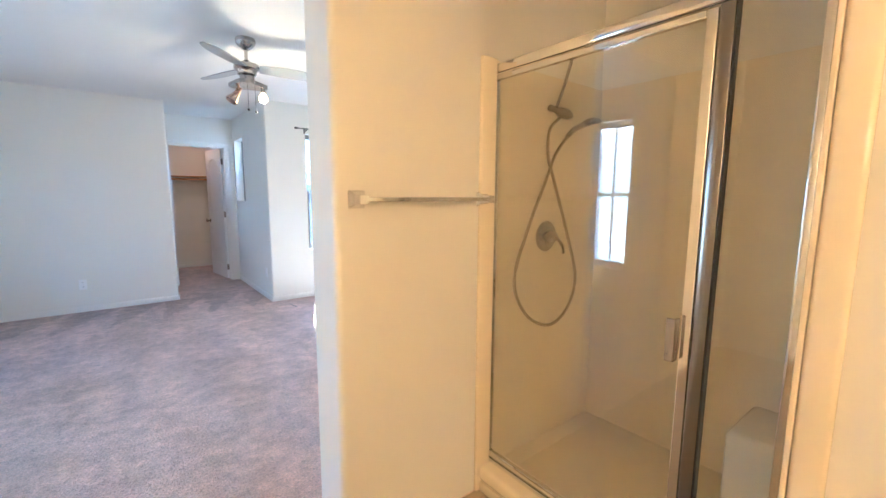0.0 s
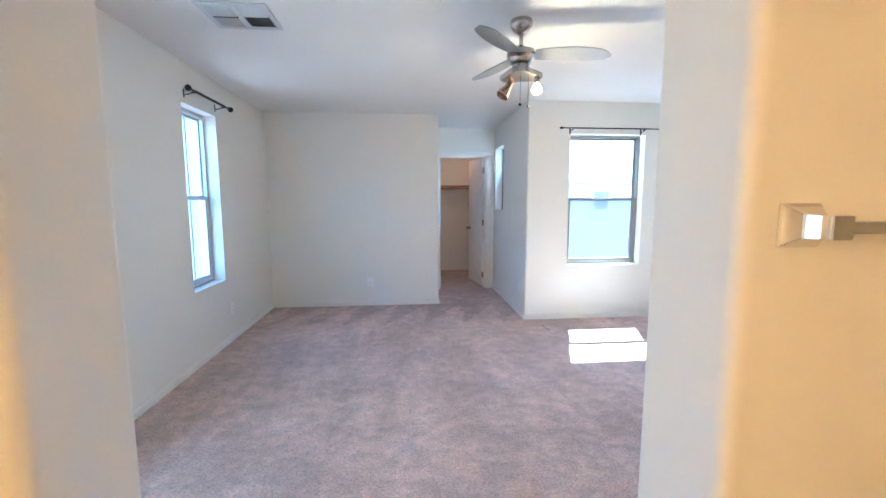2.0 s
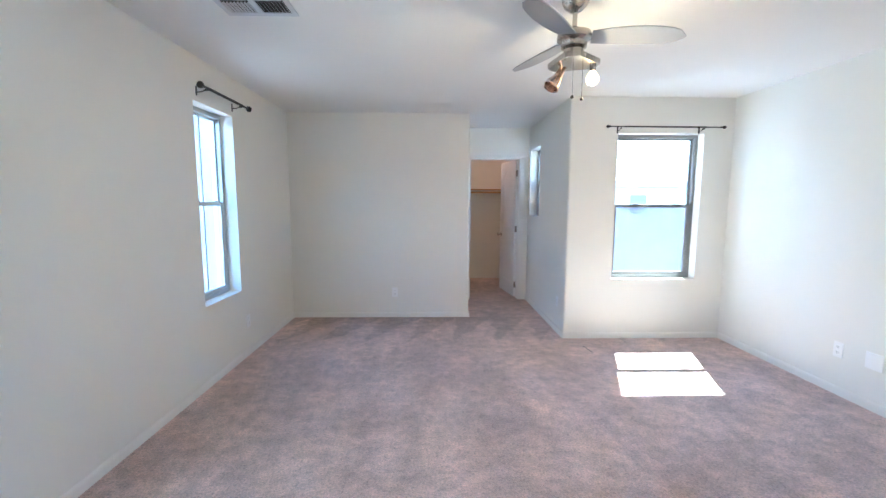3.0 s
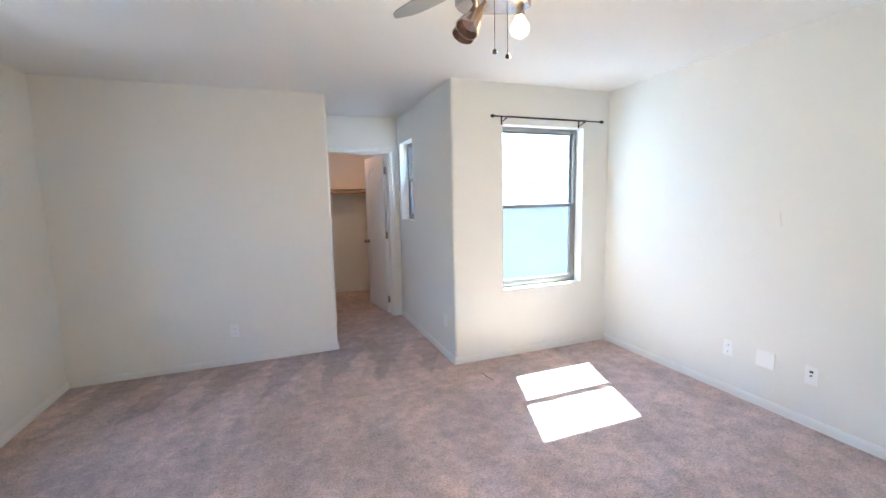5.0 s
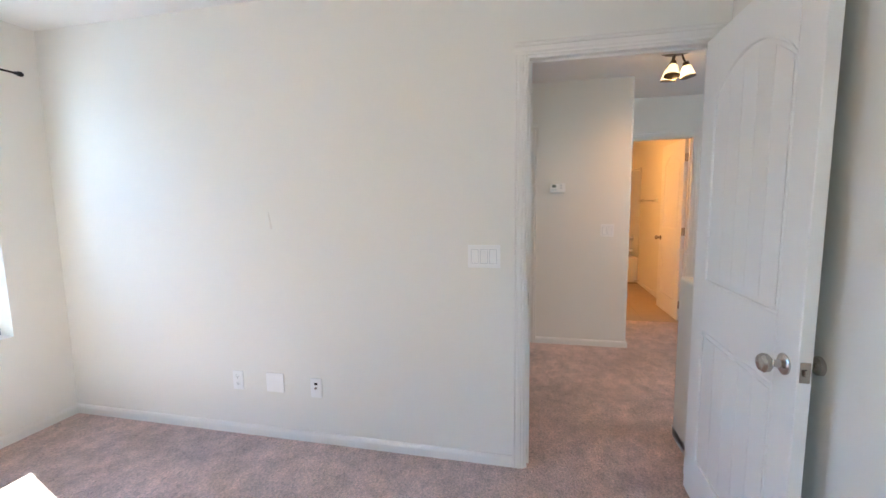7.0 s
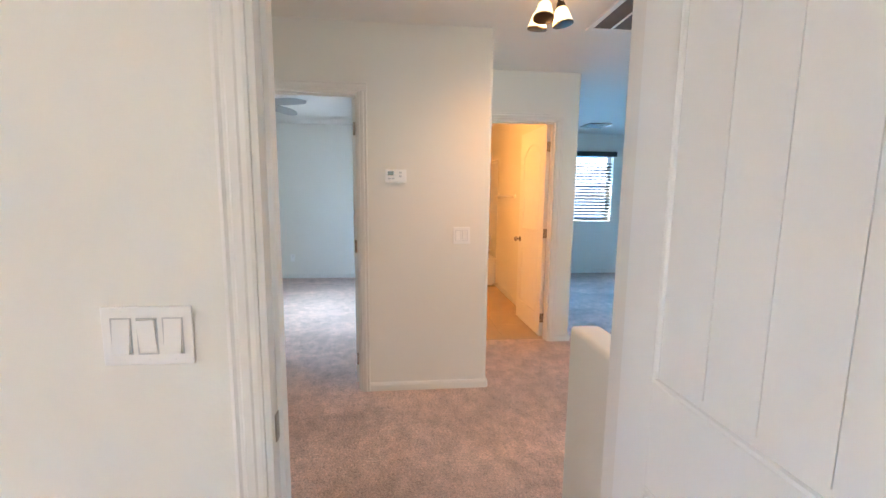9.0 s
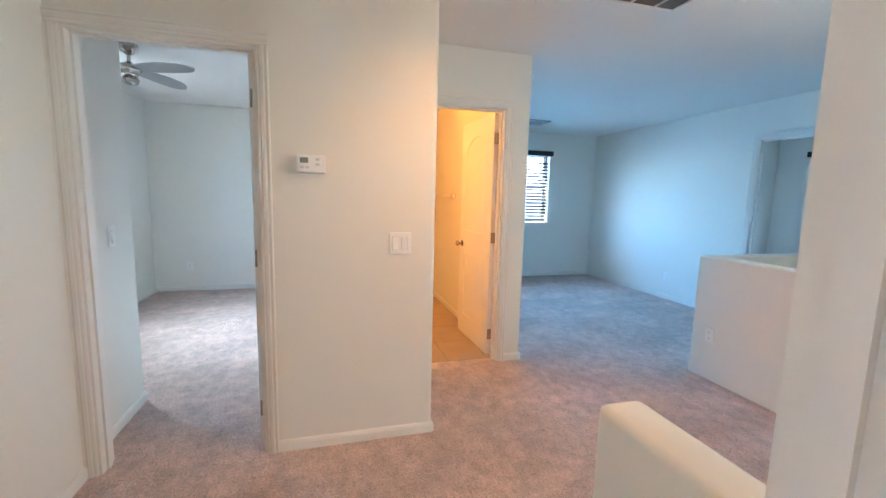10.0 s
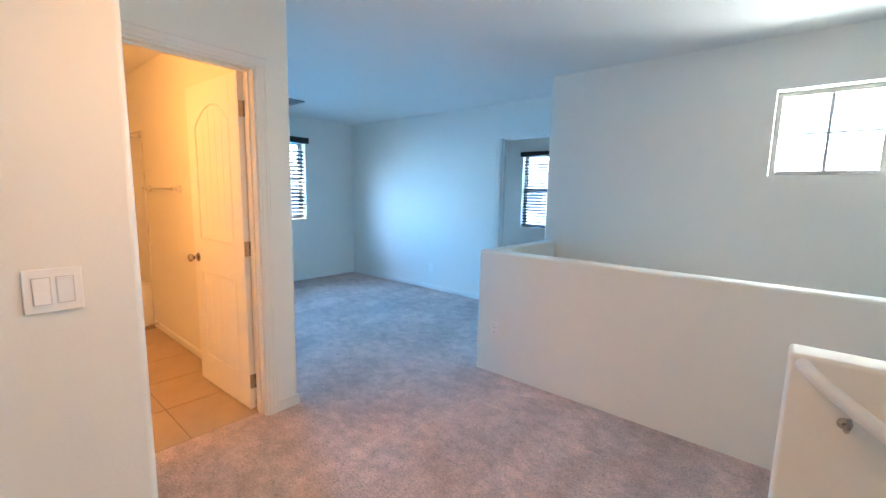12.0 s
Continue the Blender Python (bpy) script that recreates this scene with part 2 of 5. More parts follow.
def part(name, bm, material, parent=None, label="", smooth=False, kind=""):
    """Links a bmesh as one mesh object under a thing or a part."""
    me = bpy.data.meshes.new(name)
    if smooth:
        for f in bm.faces:
            f.smooth = True
    bm.to_mesh(me)
    bm.free()
    me.materials.append(material)
    ob = new(name, me)
    if smooth:
        me.set_sharp_from_angle(angle=radians(38))
    if parent is not None:
        ob.parent = parent
    return tagged(ob, label=label, kind=kind)


def thing(name, m, label, category, group="", kind=""):
    ob = new(name)
    ob.matrix_basis = m
    ob.empty_display_size = 0.1
    return tagged(ob, label, category, group, kind)


def box(bm, x0, x1, y0, y1, z0, z1, bevel=0.0, seg=2):
    b = bmesh.new()
    v = [b.verts.new((x, y, z)) for x in (x0, x1) for y in (y0, y1) for z in (z0, z1)]
    for f in ((0, 1, 3, 2), (4, 6, 7, 5), (0, 4, 5, 1), (2, 3, 7, 6), (0, 2, 6, 4), (1, 5, 7, 3)):
        b.faces.new([v[i] for i in f])
    if bevel:
        bmesh.ops.bevel(b, geom=list(b.edges), offset=bevel, segments=seg, affect="EDGES", profile=0.5)
    merge(bm, b)
    return bm


def merge(bm, b, m=None):
    """Moves the mesh b into bm, turned by m."""
    table = {v: bm.verts.new((m @ v.co) if m else v.co) for v in b.verts}
    for f in b.faces:
        bm.faces.new([table[v] for v in f.verts])
    b.free()


def frame_at(p, direction):
    return Matrix.Translation(p) @ Vector(direction).to_track_quat("Z", "Y").to_matrix().to_4x4()


def lathe(bm, p, direction, profile, seg=20):
    """A turned solid: profile is (distance along, radius)."""
    m = frame_at(p, direction)
    rings = []
    for h, r in profile:
        rings.append([bm.verts.new(m @ Vector((r * math.cos(2 * math.pi * i / seg), r * math.sin(2 * math.pi * i / seg), h))) for i in range(seg)])
    for a, b in zip(rings, rings[1:]):
        for i in range(seg):
            bm.faces.new((a[i], a[(i + 1) % seg], b[(i + 1) % seg], b[i]))
    bm.faces.new(rings[0][::-1])
    bm.faces.new(rings[-1])
    return bm


def rod(bm, a, b, r, seg=14):
    a, b = Vector(a), Vector(b)
    return lathe(bm, a, b - a, [(0, r), ((b - a).length, r)], seg)


def tube(bm, pts, r, seg=10):
    """A bent tube through the points, smoothed."""
    pts = [Vector(p) for p in pts]
    rings = []
    up = Vector((0.13, 0.21, 0.97))
    for i, p in enumerate(pts):
        d = (pts[min(i + 1, len(pts) - 1)] - pts[max(i - 1, 0)]).normalized()
        u = d.cross(up).normalized() if abs(d.dot(up)) < 0.98 else d.cross(Vector((1, 0, 0))).normalized()
        w = d.cross(u)
        rings.append([bm.verts.new(p + r * (u * math.cos(2 * math.pi * k / seg) + w * math.sin(2 * math.pi * k / seg))) for k in range(seg)])
    for a, b in zip(rings, rings[1:]):
        for k in range(seg):
            bm.faces.new((a[k], a[(k + 1) % seg], b[(k + 1) % seg], b[k]))
    bm.faces.new(rings[0][::-1])
    bm.faces.new(rings[-1])
    return bm


def spline(pts, n=8):
    """Catmull-Rom through the points."""
    pts = [Vector(p) for p in pts]
    pts = [2 * pts[0] - pts[1]] + pts + [2 * pts[-1] - pts[-2]]
    out = []
    for i in range(1, len(pts) - 2):
        a, b, c, d = pts[i - 1 : i + 3]
        for k in range(n):
            t = k / n
            out.append(0.5 * ((2 * b) + (c - a) * t + (2 * a - 5 * b + 4 * c - d) * t * t + (3 * b - a - 3 * c + d) * t**3))
    out.append(pts[-2])
    return out


def prism(bm, outline, h0, h1, to=lambda u, v, h: (u, v, h)):
    """Extrudes a flat outline (u, v) from h0 to h1."""
    lo = [bm.verts.new(to(u, v, h0)) for u, v in outline]
    hi = [bm.verts.new(to(u, v, h1)) for u, v in outline]
    n = len(outline)
    bm.faces.new(lo[::-1])
    bm.faces.new(hi)
    for i in range(n):
        bm.faces.new((lo[i], lo[(i + 1) % n], hi[(i + 1) % n], hi[i]))
    return bm


def normals(bm):
    bmesh.ops.recalc_face_normals(bm, faces=list(bm.faces))
    return bm


# ---- structure: walls, floors, ceilings ----
CEIL = 2.45
R = 0.022


def wall(name, x0, x1, y0, y1, z0=0.0, z1=CEIL, holes=(), label="off-white painted drywall with light orange-peel texture", material=None):
    """A wall of true thickness along its longer side; holes are (from, to, bottom, top) along it. Only outer faces are built."""
    along_x = (x1 - x0) > (y1 - y0)
    a0, a1 = (x0, x1) if along_x else (y0, y1)
    t0, t1 = (y0, y1) if along_x else (x0, x1)
    us = sorted({a0, a1, *[h[0] for h in holes], *[h[1] for h in holes]})
    zs = sorted({z0, z1, *[h[2] for h in holes], *[h[3] for h in holes]})
    us = [u for u in us if a0 <= u <= a1]
    zs = [z for z in zs if z0 <= z <= z1]

    def solid(i, k):
        if not (0 <= i < len(us) - 1 and 0 <= k < len(zs) - 1):
            return False
        u, z = (us[i] + us[i + 1]) / 2, (zs[k] + zs[k + 1]) / 2
        return not any(h[0] < u < h[1] and h[2] < z < h[3] for h in holes)

    bm = bmesh.new()
    cache = {}

    def v(u, t, z):
        key = (round(u, 5), round(t, 5), round(z, 5))
        if key not in cache:
            cache[key] = bm.verts.new((u, t, z) if along_x else (t, u, z))
        return cache[key]

    for i in range(len(us) - 1):
        for k in range(len(zs) - 1):
            if not solid(i, k):
                continue
            u0, u1, b, c = us[i], us[i + 1], zs[k], zs[k + 1]
            bm.faces.new((v(u0, t0, b), v(u1, t0, b), v(u1, t0, c), v(u0, t0, c)))
            bm.faces.new((v(u0, t1, b), v(u0, t1, c), v(u1, t1, c), v(u1, t1, b)))
            if not solid(i - 1, k):
                bm.faces.new((v(u0, t0, b), v(u0, t0, c), v(u0, t1, c), v(u0, t1, b)))
            if not solid(i + 1, k):
                bm.faces.new((v(u1, t0, b), v(u1, t1, b), v(u1, t1, c), v(u1, t0, c)))
            if not solid(i, k - 1):
                bm.faces.new((v(u0, t0, b), v(u0, t1, b), v(u1, t1, b), v(u1, t0, b)))
            if not solid(i, k + 1):
                bm.faces.new((v(u0, t0, c), v(u1, t0, c), v(u1, t1, c), v(u0, t1, c)))
    normals(bm)
    return part(name, bm, material or M_WALL, label=label, kind="structure")


def bullnose(x, y, sx, sy, z0=0.0, z1=CEIL, r=R):
    """Rounded drywall corner with its outer point at (x, y); the wall lies towards (sx, sy)."""
    bm = bmesh.new()
    cx, cy = x + sx * r, y + sy * r
    pts = [(cx, cy)] + [(cx - sx * r * math.cos(a), cy - sy * r * math.sin(a)) for a in np.linspace(0, math.pi / 2, 8)]
    prism(bm, pts, z0, z1)
    normals(bm)
    return part("wall_corner", bm, M_WALL, label="rounded bullnose drywall corner", kind="structure", smooth=True)


def baseboard(pts, side):
    """White baseboard along a run of wall points; side 1: it stands to the left of the way, -1: to the right."""
    h, t = 0.060, 0.013
    prof = [(0, 0), (t, 0), (t, h - 0.02), (t * 0.75, h - 0.008), (t * 0.35, h), (0, h)]
    bm = bmesh.new()
    pts = [Vector((*p, 0)) for p in pts]
    dirs = [(b - a).normalized() for a, b in zip(pts, pts[1:])]
    rings = []
    for i, p in enumerate(pts):
        d0 = dirs[max(i - 1, 0)]
        d1 = dirs[min(i, len(dirs) - 1)]
        n0, n1 = Vector((-d0.y, d0.x, 0)) * side, Vector((-d1.y, d1.x, 0)) * side
        n = (n0 + n1) / max(1e-6, 1 + n0.dot(n1))
        rings.append([bm.verts.new(p + n * u + Vector((0, 0, z))) for u, z in prof])
    for a, b in zip(rings, rings[1:]):
        for k in range(len(prof)):
            bm.faces.new((a[k], a[(k + 1) % len(prof)], b[(k + 1) % len(prof)], b[k]))
    bm.faces.new(rings[0])
    bm.faces.new(rings[-1][::-1])
    normals(bm)
    return part("baseboard", bm, M_TRIM, label="low white painted wooden baseboard", kind="structure")


# outer walls
PY0, PY1, JL, JR = 1.770, 1.988, 0.120, 1.047
W_W1 = (4.70, 5.28, 0.62, 2.13)
W_W2 = (2.70, 3.20, 0.55, 2.13)
wall("wall_west", -1.33, -1.13, -1.20, 6.61, holes=[W_W1, W_W2])
wall("wall_north", -1.33, 1.015 - R, 6.61, 6.73)
wall("wall_alcove_west", 0.895, 1.015, 6.73, 7.54)
wall("wall_alcove_return", 0.895, 1.015, 6.61 + R, 6.73)
bullnose(1.015, 6.61, -1, 1)
D_CL = (1.09, 1.83, -0.01, 2.05)
wall("wall_closet", 0.895, 1.94, 7.54, 7.66, holes=[D_CL])
wall("wall_bump_side", 1.94, 2.14, 5.985, 7.66, holes=[(6.93, 7.45, 1.23, 2.13)])
wall("wall_bump_corner", 1.94, 1.94 + R, 5.785 + R, 5.985)
bullnose(1.94, 5.785, 1, 1)
W_N = (2.42, 3.29, 0.625, 2.10)
wall("wall_bump_north", 1.94 + R, 3.70, 5.785, 5.985, holes=[W_N])
wall("wall_closet_west", 0.30, 0.42, 7.66, 9.25)
wall("wall_closet_east", 2.50, 2.62, 7.66, 9.25)
wall("wall_closet_back", 0.30, 2.62, 9.25, 9.37)
wall("wall_closet_front_left", 0.30, 0.895, 7.54, 7.66)
wall("wall_closet_front_right", 2.14, 2.62, 7.54, 7.66)
D_EN = (2.020, 2.832, -0.01, 2.055)
wall("wall_east", 3.585, 3.70, 1.70, 5.785, holes=[D_EN])
wall("wall_bath_partition_west", -1.13, JL - R, PY0, PY1)
wall("wall_bath_partition_east", JR + R, 1.70, PY0, PY1)
wall("wall_bath_header", JL - R, JR + R, PY0, PY1, 2.16, CEIL)
for cx, s in ((JL, -1), (JR, 1)):
    bullnose(cx, PY0, s, 1, 0, 2.16)
    bullnose(cx, PY1, s, -1, 0, 2.16)
    wall("wall_jamb", min(cx, cx + s * R), max(cx, cx + s * R), PY0 + R, PY1 - R, 0, 2.16)
wall("wall_shower_north", 1.70, 3.585, 1.83, PY1)
wall("wall_shower_east", 2.66, 2.77, 0.60, 1.83)
wall("wall_shower_south", 1.90, 2.66, 0.60, 0.71)
wall("wall_bath_east", 1.79, 1.90, -1.20, 0.71)
wall("wall_bath_south", -1.33, 1.90, -1.32, -1.20)
# landing
wall("wall_landing_north", 3.70, 5.67, 3.62, 3.74)
D_B2 = (2.82, 3.575, -0.01, 2.03)
wall("wall_landing_east", 5.555, 5.67, 1.945 + R, 3.62, holes=[D_B2])
wall("wall_landing_return", 5.555 + R, 6.43, 1.945, 2.06)
bullnose(5.555, 1.945, 1, 1)
D_BA = (1.158, 1.925, -0.01, 2.045)
wall("wall_bathroom_front", 6.43, 6.55, 0.96 + R, 2.70, holes=[D_BA])
wall("wall_loft_north", 6.43 + R, 9.80, 0.96, 1.11)
bullnose(6.43, 0.96, 1, 1)
wall("wall_bathroom_north", 5.67, 9.77, 2.70, 2.815)
wall("wall_bathroom_east", 9.65, 9.77, 1.11, 2.70)
# second bedroom
wall("wall_vestibule_north", 5.67, 6.33 - R, 3.66, 3.78)
wall("wall_vestibule_side", 6.21, 6.33, 3.78, 4.72)
bullnose(6.33, 3.66, -1, 1)
wall("wall_vestibule_fill", 6.31, 6.33, 3.66 + R, 3.78)
wall("wall_second_bedroom_north", 6.21, 9.80, 4.72, 4.92, holes=[(7.30, 8.15, 0.95, 2.10)])
wall("wall_second_bedroom_east", 9.57, 9.77, 2.815, 4.72)
# loft
# opening's unseen north part is added width, to let in more light
W_L = (-1.17, 0.45, 0.94, 2.10)
wall("wall_loft_east", 9.80, 10.00, -2.17, 1.11, holes=[W_L])
D_F = (6.15, 6.905, -0.01, 2.06)
wall("wall_loft_south", 5.925, 9.80, -2.17, -2.05, holes=[D_F])
wall("wall_loft_west", 5.80, 5.925, -2.17, -1.567)
W_S = (3.70, 4.275, 1.54, 2.105)
wall("wall_stair_south", 2.77, 5.925 - R, -1.567, -1.367, -2.8, CEIL, holes=[W_S])
bullnose(5.925, -1.367, -1, -1)
wall("wall_stair_end", 5.88, 5.925, -1.567, -1.367 - R)
wall("wall_landing_west", 2.65, 2.77, -1.567, 0.60, -2.8, CEIL)
wall("wall_stair_west_low", 2.65, 2.77, 0.60, 1.90, -2.8, -0.13)
# third room
wall("wall_third_room_west", 4.90, 5.02, -4.70, -2.17)
wall("wall_third_room_north", 5.02, 5.80, -2.17, -2.05)
wall("wall_third_room_east", 8.60, 8.72, -4.70, -2.17)
wall("wall_third_room_south", 4.90, 8.72, -4.90, -4.70, holes=[(7.16, 8.10, 0.76, 2.12)])


def half_wall(name, x0, x1, y0, y1, z0=0.0, top=0.945, label="white half-height drywall guard with rounded cap", bevel=0.018):
    bm = bmesh.new()
    box(bm, x0, x1, y0, y1, z0, top, bevel=bevel, seg=3)
    return part(name, bm, M_WALL, label=label, kind="structure", smooth=True)


half_wall("wall_guard", 2.77, 5.925, -0.42, -0.30, -2.8)
half_wall("wall_guard", 5.805, 5.925, -1.367, -0.40, -2.8)
half_wall("wall_guard", 3.70, 4.07, 1.880, 1.985, 0.0)
half_wall("wall_guard", 2.79, 4.075, 0.82, 0.925, -2.6, 0.985, bevel=0.012)

# floors
bm = bmesh.new()
for r in ((-1.4, 3.70, 1.765, 6.73), (0.895, 2.14, 6.73, 7.66), (0.30, 2.62, 7.66, 9.37), (3.70, 4.07, 1.9, 3.74), (4.07, 6.50, -0.30, 3.74), (2.77, 4.07, -0.30, 0.82),
          (5.925, 10.0, -2.17, -0.30), (6.50, 10.0, -0.30, 0.97), (6.50, 9.77, 2.815, 4.72), (6.21, 6.5, 3.74, 4.72), (4.90, 8.72, -4.70, -2.17)):
    box(bm, *r, -0.12, 0.0)
bmesh.ops.remove_doubles(bm, verts=list(bm.verts), dist=1e-4)
part("floor", bm, M_CARPET, label="warm taupe cut-pile carpet with brushed patches and footprints", kind="structure")
bm = bmesh.new()
box(bm, -1.4, 2.66, -1.32, 1.765, -0.12, -0.002)
box(bm, 6.50, 9.77, 0.97, 2.70, -0.12, -0.004)
part("floor_grout", bm, M_GROUT, label="tan grout bed under the bathroom tiles", kind="structure")
# stair flight going down between the guards
bm = bmesh.new()
for i in range(5):
    box(bm, 4.07 - 0.26 * (i + 1), 4.07 - 0.26 * i, 0.925, 1.872, -0.185 * (i + 1) - 0.25, -0.185 * (i + 1), bevel=0.012)
part("stairs", bm, M_CARPET, label="carpeted stair treads going down", kind="structure")
bm = bmesh.new()
box(bm, 2.6, 6.0, -1.6, 1.95, -2.92, -2.8)
part("floor_lower", bm, M_CARPET, label="carpeted floor at the foot of the stairs", kind="structure")
bm = bmesh.new()
box(bm, 2.77, 4.07, 1.872, 1.89, -2.8, 0.0)
box(bm, 4.07, 4.09, 0.925, 1.9, -2.8, -0.12)
part("wall_stair_inner", bm, M_WALL, label="painted drywall beside the stairs", kind="structure")

# unseen eave slabs added over the north windows to cut off the sun
for ex0, ex1, ey0, ey1, ez in ((1.90, 3.95, 5.985, 6.35, 2.62), (6.80, 9.20, 4.93, 6.00, 2.25)):
    bm = bmesh.new()
    box(bm, ex0, ex1, ey0, ey1, ez, ez + 0.12, 0.004, 1)
    part("sun_cut_eave", bm, M_STUCCO, label="unseen stucco eave slab added to cut off the sun", kind="structure")

# ceiling
bm = bmesh.new()
for r in ((-1.45, 10.05, -4.95, 4.93), (-1.45, 3.72, 4.93, 5.99), (-1.45, 2.15, 5.99, 7.66), (0.28, 2.64, 7.66, 9.40)):
    box(bm, *r, CEIL, CEIL + 0.15)
part("ceiling", bm, M_CEIL, label="white textured drywall ceiling", kind="structure")

# ---- doors ----


def ring(bm, u0, u1, z0, z1, w, y0, y1, bottom=True, bevel=0.0):
    """A flat frame of four (or three) bars around a rectangle, butted."""
    box(bm, u0, u0 + w, y0, y1, z0, z1, bevel)
    box(bm, u1 - w, u1, y0, y1, z0, z1, bevel)
    box(bm, u0 + w, u1 - w, y0, y1, z1 - w, z1, bevel)
    if bottom:
        box(bm, u0 + w, u1 - w, y0, y1, z0, z0 + w, bevel)


def casing_profile(bm, a, b, out, up, w=0.057):
    """Moulded casing bar from a to b, standing off the wall along out, its width along up."""
    a, b, out, up = Vector(a), Vector(b), Vector(out), Vector(up)
    prof = [(0, 0), (0, 0.008), (0.006, 0.011), (0.016, 0.011), (0.020, 0.014), (0.034, 0.016), (0.038, 0.013), (0.044, 0.013), (0.050, 0.017), (w, 0.015), (w, 0)]
    lo = [bm.verts.new(a + up * u + out * v) for u, v in prof]
    hi = [bm.verts.new(b + up * u + out * v) for u, v in prof]
    n = len(prof)
    for i in range(n):
        bm.faces.new((lo[i], lo[(i + 1) % n], hi[(i + 1) % n], hi[i]))
    bm.faces.new(lo[::-1])
    bm.faces.new(hi)


def door_set(number, m, width, top, depth, leaf_w, angle, hinge_right, swing_out, label, casing_near=True, casing_far=True, knob_mat=None, leaf_h=None):
    """Opening lined with jambs and casings, and its leaf. m: pose at the opening's left foot seen from the near side; local x runs along the wall,
    local y into it. The leaf swings to the near side (swing_out False: to the far side)."""
    root = thing("door_%d" % number, m, label, "door", kind="structure")
    j = 0.019
    bm = bmesh.new()
    box(bm, 0, j, 0, depth, 0, top)
    box(bm, width - j, width, 0, depth, 0, top)
    box(bm, j, width - j, 0, depth, top - j, top)
    sy0, sy1 = (0.040, 0.075) if swing_out else (depth - 0.075, depth - 0.040)
    box(bm, j, j + 0.011, sy0, sy1, 0, top - j)
    box(bm, width - j - 0.011, width - j, sy0, sy1, 0, top - j)
    box(bm, j + 0.011, width - j - 0.011, sy0, sy1, top - j - 0.011, top - j)
    part("door_jamb", bm, M_TRIM, root)
    for on, y, o in ((casing_near, 0, -1), (casing_far, depth, 1)):
        if on:
            bm = bmesh.new()
            r = 0.006
            w = 0.057
            casing_profile(bm, (r, y, 0), (r, y, top - r), (0, o, 0), (-1, 0, 0))
            casing_profile(bm, (width - r, y, 0), (width - r, y, top - r), (0, o, 0), (1, 0, 0))
            casing_profile(bm, (r - w, y, top - r), (width - r + w, y, top - r), (0, o, 0), (0, 0, 1))
            normals(bm)
            part("door_casing", bm, M_TRIM, root)
    if not leaf_w:
        return root
    t = 0.035
    h = leaf_h or top - j - 0.012
    hx = width - j - 0.002 if hinge_right else j + 0.002
    hy = 0.0 if swing_out else depth
    # leaf's own axes: u from the hinge to the latch, v through its thickness away from the side it opens to
    sgn = -1 if hinge_right else 1
    ang = radians(angle)
    ux = Vector((sgn * math.cos(ang), (-1 if swing_out else 1) * math.sin(ang), 0))
    vy = Vector((sgn * math.sin(ang), (1 if swing_out else -1) * math.cos(ang), 0))
    lm = Matrix(((ux.x, vy.x, 0, hx), (ux.y, vy.y, 0, hy), (0, 0, 1, 0.012), (0, 0, 0, 1)))
    flip = lm.to_3x3().determinant() < 0

    def lpart(name, bm, material, parent, label="", smooth=False):
        bmesh.ops.transform(bm, matrix=lm, verts=list(bm.verts))
        if flip:
            bmesh.ops.reverse_faces(bm, faces=list(bm.faces))
        return part(name, bm, material, parent, label, smooth)

    bm = bmesh.new()
    st = 0.115
    z_lock0, z_lock1 = 0.80, 1.02
    z_bot = 0.20
    z_spr, rise = h - 0.26, 0.12
    # core behind the panels, stiles, rails
    box(bm, st - 0.004, leaf_w - st + 0.004, 0.0060, t - 0.0060, z_bot - 0.004, h - 0.11)
    box(bm, 0, st, 0, t, 0, h, bevel=0.002, seg=1)
    box(bm, leaf_w - st, leaf_w, 0, t, 0, h, bevel=0.002, seg=1)
    box(bm, st, leaf_w - st, 0, t, 0, z_bot)
    box(bm, st, leaf_w - st, 0, t, z_lock0, z_lock1)
    n = 14
    arch = [(st + (leaf_w - 2 * st) * i / n, z_spr + rise * math.sin(math.pi * i / n) ** 0.8) for i in range(n + 1)]
    for (u0, a0), (u1, a1) in zip(arch, arch[1:]):
        prism(bm, [(u0, a0), (u1, a1), (u1, h), (u0, h)], 0.0, t, to=lambda u, v, hh: (u, hh, v))
    normals(bm)
    leaf = lpart("door_leaf", bm, M_DOOR, root)
    # panels: raised fields of narrow boards with grooves between, on both faces
    g = 0.022

    def field(z0, tops, nb=5):
        b = bmesh.new()
        x0, x1 = st + g, leaf_w - st - g
        bw = (x1 - x0) / nb
        for k in range(nb):
            u0, u1 = x0 + k * bw + 0.0012, x0 + (k + 1) * bw - 0.0012
            for ya, yb in ((0.0040, 0.0060), (t - 0.0060, t - 0.0040)):
                outline = [(u0, z0 + g), (u1, z0 + g), (u1, tops(u1)), ((u0 + u1) / 2, tops((u0 + u1) / 2)), (u0, tops(u0))]
                prism(b, outline, ya, yb, to=lambda u, v, hh: (u, hh, v))
        # sloping moulding around the field
        for s_y, s_n in ((0.0, 1), (t, -1)):
            for (a, c) in (((st, z0), (leaf_w - st, z0)), ((st, z0), (st, tops(st))), ((leaf_w - st, z0), (leaf_w - st, tops(leaf_w - st) + g))):
                rod(b, (a[0], s_y + s_n * 0.0045, a[1]), (c[0], s_y + s_n * 0.0045, c[1]), 0.0070, 8)
            tube(b, [(st + (leaf_w - 2 * st) * k / 16, s_y + s_n * 0.0045, tops(st + (leaf_w - 2 * st) * k / 16) + g) for k in range(17)], 0.0070, 8)
        normals(b)
        return b

    top_at = lambda u: z_spr + rise * max(0.0, math.sin(math.pi * min(1, max(0, (u - st) / (leaf_w - 2 * st))))) ** 0.8 - g
